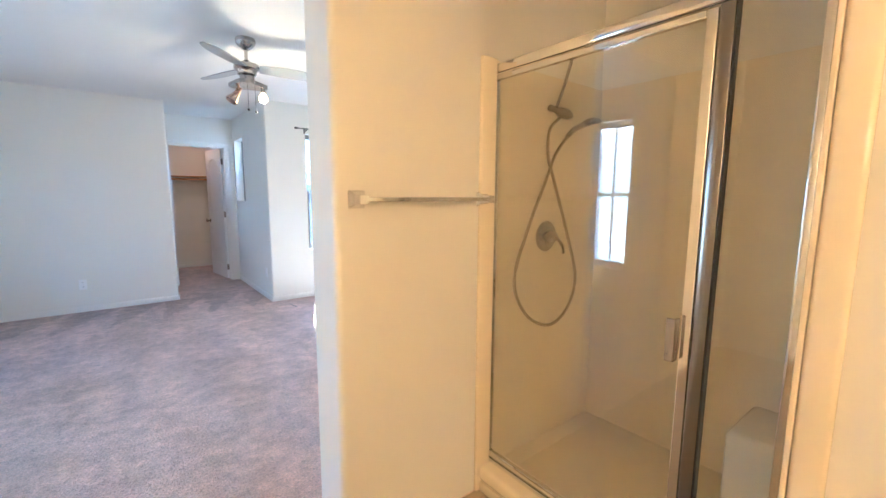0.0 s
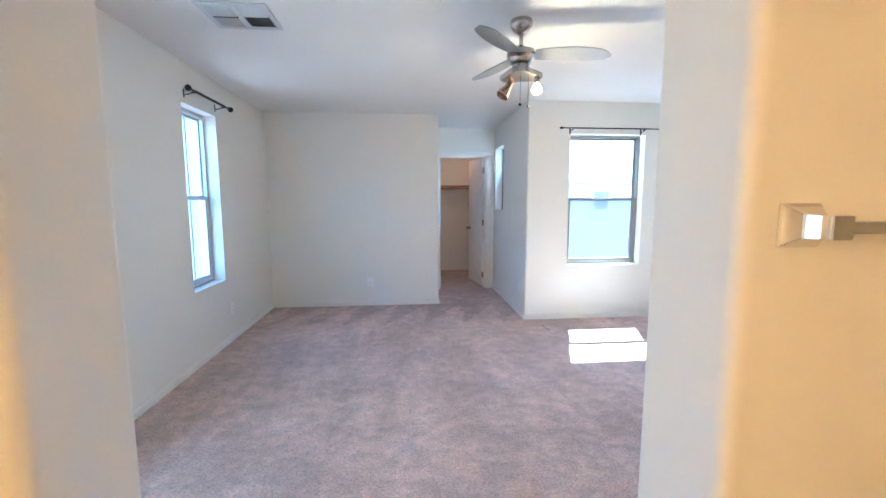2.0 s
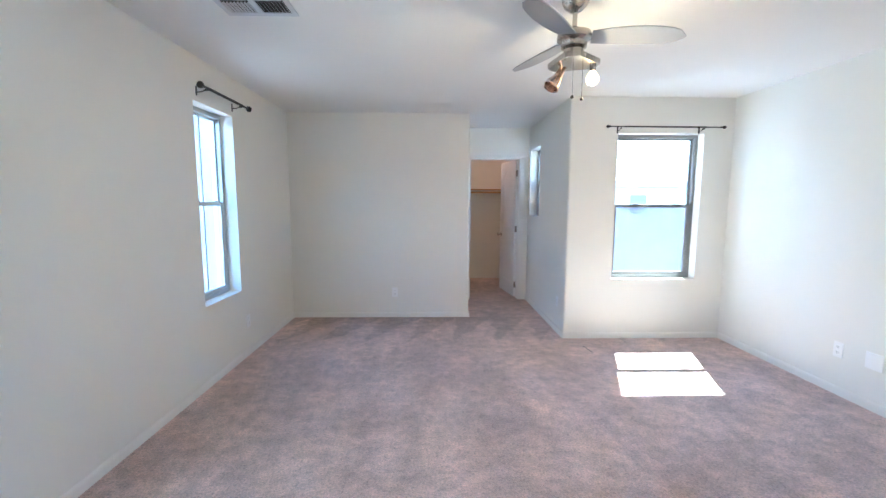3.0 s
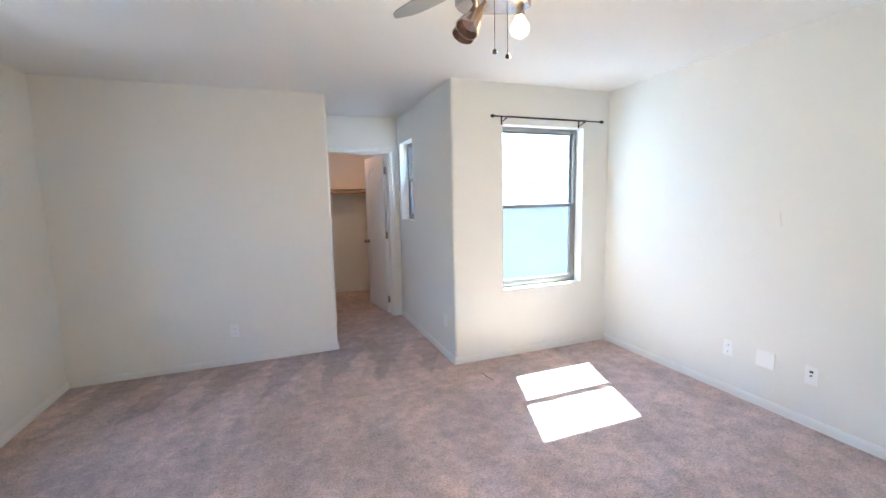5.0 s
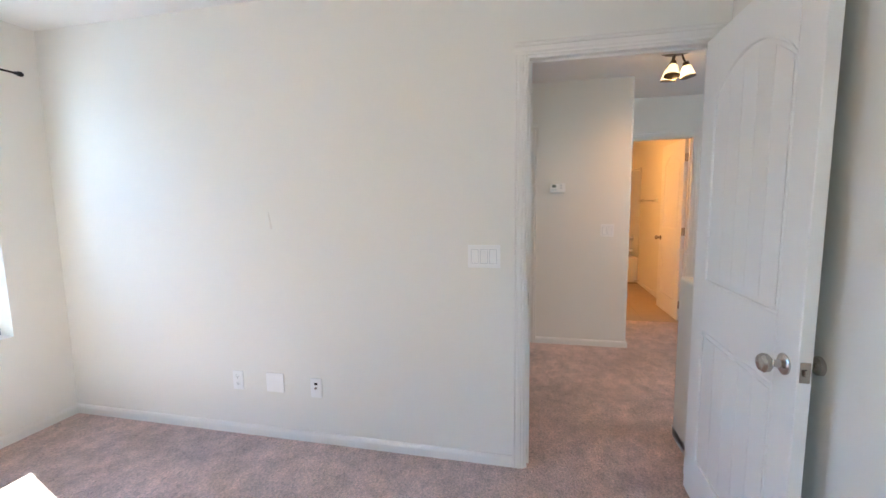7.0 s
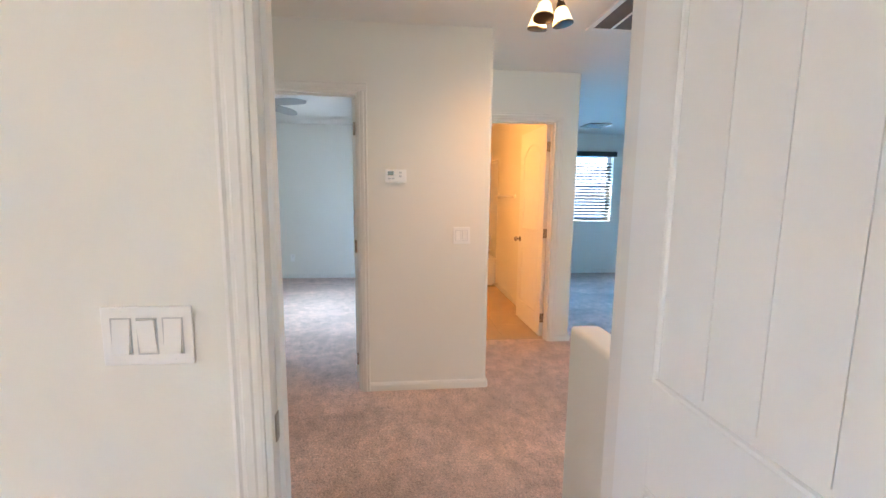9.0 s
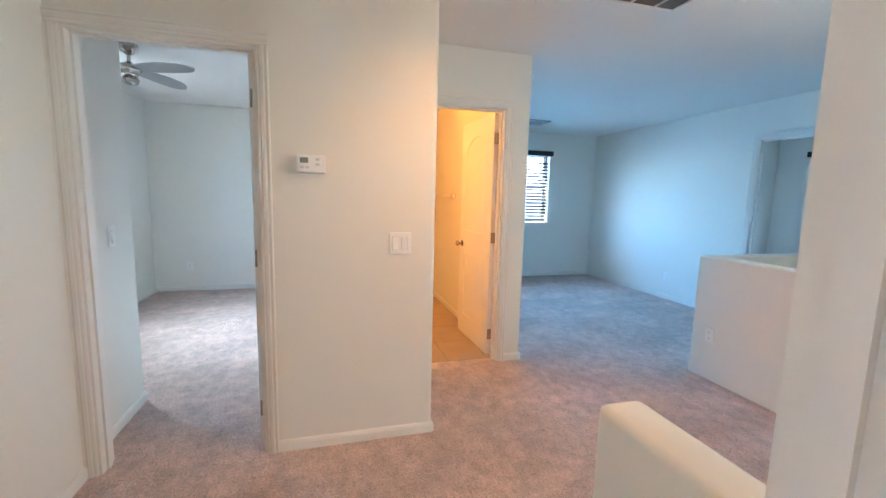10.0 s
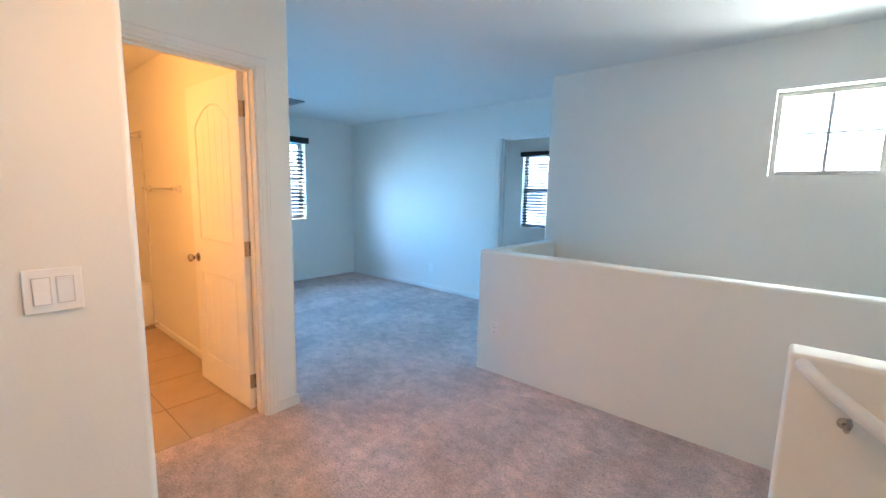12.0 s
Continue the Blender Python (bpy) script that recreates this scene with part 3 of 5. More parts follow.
    lpart("upper_panel", field(z_lock1, top_at), M_DOOR, leaf)
    lpart("lower_panel", field(z_bot, lambda u: z_lock0 - g), M_DOOR, leaf)
    km = knob_mat or M_NICKEL
    kz = 0.888
    for face, d in ((0.0, -1), (t, 1)):
        bm = bmesh.new()
        lathe(bm, (leaf_w - 0.062, face, kz), (0, d, 0), [(0, 0.031), (0.004, 0.031), (0.009, 0.024), (0.012, 0.012), (0.028, 0.010), (0.033, 0.016), (0.042, 0.026), (0.054, 0.028), (0.063, 0.022), (0.067, 0.008)], 24)
        lpart("door_knob", bm, km, root, "brushed nickel round knob", True)
    bm = bmesh.new()
    box(bm, leaf_w - 0.0005, leaf_w + 0.0015, 0.005, t - 0.005, kz - 0.029, kz + 0.029, 0.0004, 1)
    box(bm, leaf_w + 0.001, leaf_w + 0.009, 0.012, t - 0.012, kz - 0.010, kz + 0.008, 0.002, 1)
    lpart("latch_plate", bm, km, root, "brushed nickel latch plate")
    for hz in (0.18, h / 2, h - 0.2):
        bm = bmesh.new()
        rod(bm, (-0.004, -0.004, hz - 0.045), (-0.004, -0.004, hz + 0.045), 0.006, 10)
        box(bm, -0.0018, 0.0003, 0.0, t - 0.003, hz - 0.044, hz + 0.044)
        lpart("hinge", bm, km, root, "brushed nickel butt hinge")
    return root


DOOR_LABEL = "white two-panel door with arched beaded upper panel, standing open"
door_set(1, pose(3.585, D_EN[1], 0, 0, 0, -90), D_EN[1] - D_EN[0], 2.055, 0.115, 0.772, 90, True, True, DOOR_LABEL)
door_set(2, pose(D_CL[0], 7.54, 0), D_CL[1] - D_CL[0], 2.05, 0.12, 0.70, 82, True, False, "white two-panel closet door, half open into the closet")
door_set(3, pose(5.555, D_B2[1], 0, 0, 0, -90), D_B2[1] - D_B2[0], 2.03, 0.115, 0.715, 91, True, False, DOOR_LABEL)
door_set(4, pose(6.43, D_BA[1], 0, 0, 0, -90), D_BA[1] - D_BA[0], 2.045, 0.12, 0.72, 88, True, False, DOOR_LABEL)
door_set(5, pose(D_F[1], -2.05, 0, 0, 0, 180), D_F[1] - D_F[0], 2.06, 0.12, 0, 0, False, False, "white cased doorway to a further room")
# strike plate on the first door's latch-side jamb
s = thing("strike_plate", pose(3.62, D_EN[1] - 0.019, 0.89), "brushed nickel strike plate on the white door jamb", "strike plate")
bm = bmesh.new()
box(bm, -0.016, 0.016, -0.0025, 0, -0.03, 0.03, 0.0005, 1)
part("plate", bm, M_NICKEL, s)

# ---- windows ----


def window(number, m, w, h, label, hung=True, muntin=0, grid=False, deep=0.10, metal=M_ALU, screen=True, third=True):
    """Aluminium window in an opening of w by h; m at its lower left inner corner; local y goes outwards."""
    root = thing("window_%d" % number, m, label, "window", kind="structure")
    f = 0.032
    bm = bmesh.new()
    ring(bm, 0.001, w - 0.001, 0.001, h - 0.001, f, deep, deep + 0.06, bevel=0.002)
    part("window_frame", bm, metal, root)
    mid = h * 0.5
    if hung:
        bm = bmesh.new()
        ring(bm, f, w - f, mid, h - f, 0.020, deep + 0.034, deep + 0.056, bevel=0.0015)
        part("upper_sash", bm, metal, root)
        bm = bmesh.new()
        ring(bm, f, w - f, f, mid + 0.032, 0.032, deep + 0.006, deep + 0.032, bevel=0.0015)
        for x in (w * 0.30, w * 0.78):
            box(bm, x - 0.03, x + 0.03, deep + 0.004, deep + 0.028, mid + 0.032, mid + 0.042, 0.002, 1)
        part("lower_sash", bm, metal, root)
        panes = [(f + 0.02, w - f - 0.02, mid + 0.02, h - f - 0.02, deep + 0.045), (f + 0.03, w - f - 0.03, f + 0.03, mid + 0.002, deep + 0.019)]
    else:
        panes = [(f, w - f, f, h - f, deep + 0.03)]
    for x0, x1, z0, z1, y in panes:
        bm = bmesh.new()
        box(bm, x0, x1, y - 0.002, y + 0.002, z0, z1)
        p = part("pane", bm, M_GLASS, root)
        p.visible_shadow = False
    if screen:
        bm = bmesh.new()
        box(bm, f, w - f, deep + 0.0505, deep + 0.052, f, mid + 0.004)
        p = part("insect_screen", bm, M_SCREEN, root, "grey insect screen over the lower half")
        p.visible_shadow = False
    if muntin or grid:
        bm = bmesh.new()
        y = deep + 0.030 if not hung else deep + 0.0335
        if muntin:
            box(bm, w * muntin - 0.009, w * muntin + 0.009, y - 0.006, y + 0.006, f, h - f)
        if grid:
            box(bm, f, w * muntin - 0.009, y - 0.005, y + 0.005, mid - 0.007, mid + 0.007)
            box(bm, w * muntin + 0.009, w - f, y - 0.005, y + 0.005, mid - 0.007, mid + 0.007)
        part("muntin", bm, metal, root)
    return root


window(1, pose(W_N[0], 5.785, W_N[2]), W_N[1] - W_N[0], W_N[3] - W_N[2], "tall single-hung aluminium window with an insect screen below")
window(2, pose(-1.13, W_W1[0], W_W1[2], 0, 0, 90), W_W1[1] - W_W1[0], W_W1[3] - W_W1[2], "narrow aluminium window with one upright glazing bar", muntin=0.5, metal=M_PALE, screen=False)
window(3, pose(-1.13, W_W2[0], W_W2[2], 0, 0, 90), W_W2[1] - W_W2[0], W_W2[3] - W_W2[2], "narrow aluminium window with one upright glazing bar", muntin=0.5, metal=M_PALE, screen=False)
window(4, pose(1.94, 7.45, 1.23, 0, 0, -90), 0.52, 0.90, "small single-hung window in the alcove wall", screen=True)
window(5, pose(7.30, 4.72, 0.95), 0.85, 1.15, "wide aluminium window in the second bedroom", hung=False, muntin=0.5, screen=False)
window(6, pose(9.80, W_L[1], W_L[2], 0, 0, -90), W_L[1] - W_L[0], W_L[3] - W_L[2], "single-hung window behind dark blinds", screen=False)
# window 7: dark metal puts the shade of its backlit white frame into colour
window(7, pose(W_S[1], -1.367, W_S[2], 0, 0, 180), W_S[1] - W_S[0], W_S[3] - W_S[2], "small high window with four lights over the stairs", hung=False, muntin=0.5, grid=True, metal=M_ALU, screen=False)
window(8, pose(8.10, -4.70, 0.76, 0, 0, 180), 0.94, 1.36, "single-hung window behind dark blinds", screen=False)


def blinds(m, w, h, label, tilt=36):
    """Horizontal slatted blind with a valance; m at the lower left inner corner of its window."""
    root = thing("window_blind", m, label, "blind")
    bm = bmesh.new()
    box(bm, -0.03, w + 0.03, -0.055, -0.035, h - 0.035, h + 0.045, 0.003)
    box(bm, -0.03, -0.015, -0.035, 0.0, h - 0.035, h + 0.045)
    box(bm, w + 0.015, w + 0.03, -0.035, 0.0, h - 0.035, h + 0.045)
    box(bm, 0.0, w, -0.035, 0.03, h - 0.04, h - 0.002)
    part("valance", bm, M_BLIND, root)
    n = int((h - 0.1) / 0.056)
    for i in range(n):
        z = 0.05 + i * 0.056
        b = bmesh.new()
        box(b, 0.006, w - 0.006, -0.024, 0.024, -0.0015, 0.0015)
        bmn = bmesh.new()
        merge(bmn, b, Matrix.Translation((0, 0.035, z)) @ Matrix.Rotation(radians(tilt), 4, "X"))
        part("slat", bmn, M_BLIND, root)
    bm = bmesh.new()
    box(bm, 0.004, w - 0.004, 0.012, 0.058, 0.012, 0.028, 0.003)
    part("bottom_rail", bm, M_BLIND, root)
    for x in (w * 0.2, w * 0.8):
        bm = bmesh.new()
        rod(bm, (x, 0.008, 0.02), (x, 0.008, h - 0.04), 0.0015, 6)
        rod(bm, (x, 0.062, 0.02), (x, 0.062, h - 0.04), 0.0015, 6)
        part("ladder_cord", bm, M_BLIND, root)
    return root


blinds(pose(9.80, W_L[1], W_L[2], 0, 0, -90), W_L[1] - W_L[0], W_L[3] - W_L[2], "dark espresso slatted blind, slats open, on the loft window")
blinds(pose(8.10, -4.70, 0.76, 0, 0, 180), 0.94, 1.36, "dark espresso slatted blind, slats open, in the far room")


def curtain_rod(m, length, brackets, label, finial=0.02, r=0.008, reach=0.075):
    root = thing("curtain_rod", m, label, "curtain rod", group="curtain rods")
    bm = bmesh.new()
    rod(bm, (0, -reach, 0), (length, -reach, 0), r, 16)
    rod(bm, (length * 0.12, -reach, 0), (length * 0.86, -reach, 0), r * 1.25, 16)
    part("pole", bm, M_BLACK, root, smooth=True)
    for x, d in ((0, -1), (length, 1)):
        bm = bmesh.new()
        lathe(bm, (x, -reach, 0), (d, 0, 0), [(0, r * 1.3), (0.006, r * 1.6), (0.010, r * 1.1), (0.016, finial), (0.030, finial * 1.15), (0.040, finial * 0.8), (0.044, finial * 0.3)], 18)
        part("finial", bm, M_BLACK, root, smooth=True)
    for x in brackets:
        bm = bmesh.new()
        box(bm, x - 0.008, x + 0.008, -0.004, 0, -0.055, 0.012, 0.001, 1)
        tube(bm, spline([(x, -0.003, -0.03), (x, -reach * 0.5, -0.028), (x, -reach, -0.014)], 5), 0.004, 8)
        box(bm, x - 0.006, x + 0.006, -reach - 0.014, -reach + 0.014, -0.022, -0.010, 0.002, 1)
        part("bracket", bm, M_BLACK, root)
    return root


curtain_rod(pose(2.31, 5.785, 2.150), 1.10, (0.10, 0.92), "thin dark metal curtain rod above the tall window", 0.013, 0.006)
curtain_rod(pose(-1.13, 4.70, 2.225, 0, 0, 90), 0.71, (0.05, 0.58), "black metal curtain rod above the narrow window", 0.022, 0.009)

# ---- baseboards ----
baseboard([(-1.13, PY1), (-1.13, 6.61), (1.015 - 0.004, 6.61), (1.015, 6.614), (1.015, 7.54), (D_CL[0] - 0.052, 7.54)], -1)
baseboard([(D_CL[1] + 0.052, 7.54), (1.94, 7.54), (1.94, 5.789), (1.944, 5.785), (3.585, 5.785), (3.585, D_EN[1] + 0.052)], -1)
baseboard([(3.585, D_EN[0] - 0.052), (3.585, PY1), (JR + 0.015, PY1)], -1)
baseboard([(JL - 0.015, PY1), (-1.13, PY1)], -1)
baseboard([(0.42, 7.66), (0.42, 9.25), (2.50, 9.25), (2.50, 7.66)], -1)
baseboard([(3.70, D_EN[1] + 0.052), (3.70, 3.62), (5.555, 3.62)], -1)
baseboard([(4.07, 1.90), (4.07, 1.985), (3.76, 1.985)], 1)
baseboard([(5.555, D_B2[0] - 0.052), (5.555, 1.950), (5.560, 1.945), (6.43, 1.945)], -1)
baseboard([(6.43, D_BA[0] - 0.052), (6.43, 0.965), (6.435, 0.96), (9.80, 0.96), (9.80, -2.05), (D_F[1] + 0.052, -2.05)], -1)
baseboard([(5.67, 3.66), (6.325, 3.66), (6.33, 3.665), (6.33, 4.72), (9.57, 4.72), (9.57, 2.815)], -1)
baseboard([(6.55, 1.11), (8.84, 1.11)], 1)
baseboard([(5.02, -2.17), (5.02, -4.70), (8.60, -4.70), (8.60, -2.17)], 1)

# ---- ceiling fans ----


def ceiling_fan(m, start, label, spots=True, drop=0.15, blade=0.54, count=3):
    root = thing("ceiling_fan", m, label, "ceiling fan", group="ceiling fans")
    bm = bmesh.new()
    lathe(bm, (0, 0, 0), (0, 0, -1), [(0, 0.064), (0.012, 0.068), (0.030, 0.067), (0.050, 0.056), (0.066, 0.038), (0.077, 0.020)], 28)
    part("canopy", bm, M_NICKEL, root, smooth=True)
    bm = bmesh.new()
    rod(bm, (0, 0, -0.07), (0, 0, -drop - 0.04), 0.012)
    part("downrod", bm, M_NICKEL, root, smooth=True)
    z = -drop
    bm = bmesh.new()
    lathe(bm, (0, 0, z), (0, 0, -1), [(0, 0.022), (0.010, 0.030), (0.022, 0.060), (0.028, 0.082), (0.045, 0.086), (0.060, 0.086), (0.072, 0.070), (0.082, 0.064), (0.098, 0.064), (0.112, 0.048)], 32)
    part("motor_housing", bm, M_NICKEL, root, smooth=True)
    for k in range(count):
        a = radians(start + 360 / count * k)
        turn = Matrix.Translation((0, 0, z - 0.052)) @ Matrix.Rotation(a, 4, "Z") @ Matrix.Rotation(radians(-12), 4, "X")
        b = bmesh.new()
        n = 12
        up, lo = [], []
        for i in range(n + 1):
            s = i / n
            x = 0.085 + (blade - 0.085) * s
            wide = 0.040 + 0.034 * math.sin(math.pi * min(1, s * 0.80 + 0.10))
            if s > 0.8:
                wide *= math.sqrt(max(0.0, 1 - ((s - 0.8) / 0.2) ** 2)) * 0.9 + 0.1
            sweep = 0.05 * s * s
            up.append((x, wide + sweep))
            lo.append((x, -wide + sweep))
        prism(b, lo + up[::-1], -0.003, 0.003)
        normals(b)
        bmn = bmesh.new()
        merge(bmn, b, turn)
        part("blade", bmn, M_BLADE, root)
        b = bmesh.new()
        box(b, 0.060, 0.150, -0.022, 0.022, 0.003, 0.010, 0.002, 1)
        for sx in (0.105, 0.135):
            lathe(b, (sx, 0, 0.010), (0, 0, 1), [(0, 0.006), (0.003, 0.004)], 8)
        bmn = bmesh.new()
        merge(bmn, b, turn)
        part("blade_iron", bmn, M_NICKEL, root)
    if not spots:
        bm = bmesh.new()
        lathe(bm, (0, 0, z - 0.112), (0, 0, -1), [(0, 0.05), (0.02, 0.062), (0.05, 0.05), (0.06, 0.02)], 24)
        part("cap", bm, M_NICKEL, root, smooth=True)
        return root
    # light kit: a three-cornered plate with spot shades and one bare bulb
    zp = z - 0.155
    bm = bmesh.new()
    rod(bm, (0, 0, z - 0.11), (0, 0, zp), 0.05, 24)
    part("light_kit_neck", bm, M_NICKEL, root, smooth=True)
    bm = bmesh.new()
    out = []
    for k in range(3):
        a = radians(10 + 120 * k)
        for d in (-16, 0, 16):
            out.append((0.135 * math.cos(a + radians(d)), 0.135 * math.sin(a + radians(d))))
    prism(bm, out, zp - 0.028, zp)
    normals(bm)
    part("light_kit_plate", bm, M_NICKEL, root)
    for k, lit in ((0, True), (1, False), (2, False)):
        a = radians(10 + 120 * k)
        px, py = 0.112 * math.cos(a), 0.112 * math.sin(a)
        if lit:
            bm = bmesh.new()
            rod(bm, (px, py, zp - 0.028), (px, py, zp - 0.052), 0.016)
            part("socket", bm, M_NICKEL, root, smooth=True)
            bm = bmesh.new()
            lathe(bm, (px, py, zp - 0.052), (0, 0, -1), [(0, 0.013), (0.012, 0.020), (0.028, 0.030), (0.045, 0.033), (0.060, 0.026), (0.070, 0.010)], 20)
            part("bulb", bm, M_BULB, root, "lit warm globe bulb", True)
        else:
            d = Vector((-0.42, -0.10, -0.85 if k == 1 else -0.55)).normalized()
            bm = bmesh.new()
            p0 = Vector((-0.05, 0.04 if k == 1 else -0.03, zp - 0.028 if k == 1 else zp - 0.05))
            lathe(bm, p0, d, [(0, 0.008), (0.03, 0.012), (0.06, 0.020), (0.10, 0.034), (0.125, 0.040), (0.127, 0.036), (0.10, 0.030), (0.09, 0.005)], 20)
            part("spot_shade", bm, M_COPPER, root, "pointed copper-toned metal spot shade", True)
    for (cx, cy), length in (((0.0, 0.0), 0.15), ((0.05, 0.0), 0.16)):
        bm = bmesh.new()
        n = int(length / 0.008)
        rod(bm, (cx, cy, zp - 0.028), (cx, cy, zp - 0.028 - length), 0.0012, 6)
        for i in range(0, n, 2):
            lathe(bm, (cx, cy, zp - 0.03 - i * 0.008), (0, 0, -1), [(0, 0.001), (0.002, 0.0022), (0.004, 0.001)], 6)
        lathe(bm, (cx, cy, zp - 0.028 - length), (0, 0, -1), [(0, 0.002), (0.006, 0.008), (0.014, 0.009), (0.018, 0.003)], 14)
        part("pull_chain", bm, M_BRONZE, root, smooth=True)
    return root


ceiling_fan(pose(1.305, 3.84, CEIL), -13, "brushed nickel ceiling fan with silver blades and a lit bulb")
ceiling_fan(pose(7.25, 3.97, CEIL), -30, "brushed nickel ceiling fan with silver blades, unlit", spots=False, drop=0.13, blade=0.56, count=4)

# ---- hall ceiling light ----
root = thing("hall_ceiling_light", pose(4.95, 1.80, CEIL), "dark bronze ceiling light with three lit frosted bell shades", "ceiling light")
bm = bmesh.new()
lathe(bm, (0, 0, 0), (0, 0, -1), [(0, 0.105), (0.010, 0.108), (0.022, 0.095), (0.034, 0.055), (0.040, 0.020)], 32)
part("canopy", bm, M_BRONZE, root, smooth=True)
for k in range(3):
    a = radians(25 + 120 * k)
    c, s_ = math.cos(a), math.sin(a)
    bm = bmesh.new()
    tube(bm, spline([(0.03 * c, 0.03 * s_, -0.03), (0.045 * c, 0.045 * s_, -0.07), (0.062 * c, 0.062 * s_, -0.105)], 6), 0.007, 10)
    lathe(bm, (0.060 * c, 0.060 * s_, -0.095), (0.18 * c, 0.18 * s_, -1), [(0, 0.018), (0.018, 0.024), (0.026, 0.026)], 18)
    arm = part("arm", bm, M_BRONZE, root, smooth=True)
    bm = bmesh.new()
    lathe(bm, (0.064 * c, 0.064 * s_, -0.118), (0.18 * c, 0.18 * s_, -1), [(0, 0.020), (0.015, 0.032), (0.045, 0.040), (0.080, 0.050), (0.086, 0.050), (0.080, 0.046), (0.04, 0.030)], 20)
    part("shade", bm, M_SHADE, root, "lit frosted glass bell shade", True)
    bm = bmesh.new()
    lathe(bm, Vector((0.064 * c, 0.064 * s_, -0.118)) + Vector((0.18 * c, 0.18 * s_, -1)).normalized() * 0.079, (0.18 * c, 0.18 * s_, -1), [(0, 0.0515), (0.008, 0.0525), (0.0085, 0.0500)], 20)
    part("shade_rim", bm, M_BRONZE, root, smooth=True)

# ---- vents ----
root = thing("ceiling_vent", pose(-0.365, 3.92, CEIL), "grey-white stamped ceiling register with louvres set in two directions", "air vent")
bm = bmesh.new()
VW, VD = 0.195, 0.175
box(bm, -VW, VW, -VD, -VD + 0.03, -0.008, 0, 0.002, 1)
box(bm, -VW, VW, VD - 0.035, VD, -0.008, 0, 0.002, 1)
box(bm, -VW, -VW + 0.03, -VD + 0.03, VD - 0.035, -0.008, 0, 0.002, 1)
box(bm, VW - 0.03, VW, -VD + 0.03, VD - 0.035, -0.008, 0, 0.002, 1)
box(bm, -0.016, 0.016, -VD + 0.03, VD - 0.035, -0.009, -0.001, 0.002, 1)
part("frame", bm, M_VENT, root)
# flat black sheet paints the duct's shade right behind the louvres
bm = bmesh.new()
box(bm, -VW + 0.03, VW - 0.03, -VD + 0.03, VD - 0.035, -0.0015, -0.0005)
part("backing", bm, M_DUCT, root, "dark sheet painting the shade of the duct behind the louvres")
for side in (-1, 1):
    cx = side * (0.016 + (VW - 0.03 - 0.016) / 2)
    half = (VW - 0.03 - 0.016) / 2 - 0.003
    for k in range(8):
        b = bmesh.new()
        box(b, -half, half, -0.0055, 0.0055, -0.0006, 0.0006)
        bm = bmesh.new()
        merge(bm, b, Matrix.Translation((cx, -VD + 0.045 + 0.0165 * k, -0.006)) @ Matrix.Rotation(radians(-48), 4, "X"))
        part("slat", bm, M_VENT, root)
    for k in range(8):
        b = bmesh.new()
        box(b, -0.0055, 0.0055, 0.0, 0.118, -0.0006, 0.0006)
        bm = bmesh.new()
        merge(bm, b, Matrix.Translation((cx - half + 0.010 + 0.0185 * k, 0.018, -0.006)) @ Matrix.Rotation(radians(side * 48), 4, "Y"))
        part("slat", bm, M_VENT, root)


def return_grille(x0, x1, y0, y1, bars):
    root = thing("return_air_grille", pose(x0, y0, CEIL), "large white-framed return air grille with dark filter, in the hall ceiling", "air vent")
    w, d = x1 - x0, y1 - y0
    bm = bmesh.new()
    for a in ((0, w, 0, 0.035), (0, w, d - 0.035, d), (0, 0.035, 0.035, d - 0.035), (w - 0.035, w, 0.035, d - 0.035)):
        box(bm, *a, -0.012, 0, 0.002, 1)
    part("frame", bm, M_TRIM, root)
    bm = bmesh.new()
    box(bm, 0.035, w - 0.035, 0.035, d - 0.035, -0.003, -0.001)
    part("filter", bm, mat("grey_filter", (0.16, 0.14, 0.13), 0.9, vary=0.15, scale=60), root, "dark grey pleated filter")
    for i in range(1, bars):
        y = d * i / bars
        bm = bmesh.new()
        box(bm, 0.035, w - 0.035, y - 0.005, y + 0.005, -0.010, -0.003)
        part("bar", bm, M_TRIM, root)


return_grille(4.95, 5.50, 0.56, 1.36, 5)
root = thing("loft_ceiling_vent", pose(8.96, -0.40, CEIL), "small dark round-cornered ceiling register in the loft", "air vent")
bm = bmesh.new()
for a in ((-0.17, 0.17, -0.17, -0.12), (-0.17, 0.17, 0.12, 0.17), (-0.17, -0.12, -0.12, 0.12), (0.12, 0.17, -0.12, 0.12)):
    box(bm, *a, -0.012, 0)
part("frame", bm, M_BRONZE, root)
for k in range(9):
    b = bmesh.new()
    box(b, -0.12, 0.12, -0.011, 0.011, -0.001, 0.001)
    bm = bmesh.new()
    merge(bm, b, Matrix.Translation((0, -0.10 + 0.025 * k, -0.012)) @ Matrix.Rotation(radians(40), 4, "X"))
    part("slat", bm, M_BRONZE, root)
# here too a black sheet paints the unlit duct
bm = bmesh.new()
box(bm, -0.12, 0.12, -0.12, 0.12, -0.002, -0.001)
part("backing", bm, M_DUCT, root)

# ---- switches, outlets, thermostat ----


def plate_base(root, w, h):
    bm = bmesh.new()
    box(bm, -w / 2, w / 2, -0.0065, 0.0, -h / 2, h / 2, 0.0022, 2)
    return part("cover_plate", bm, M_PLAST, root)


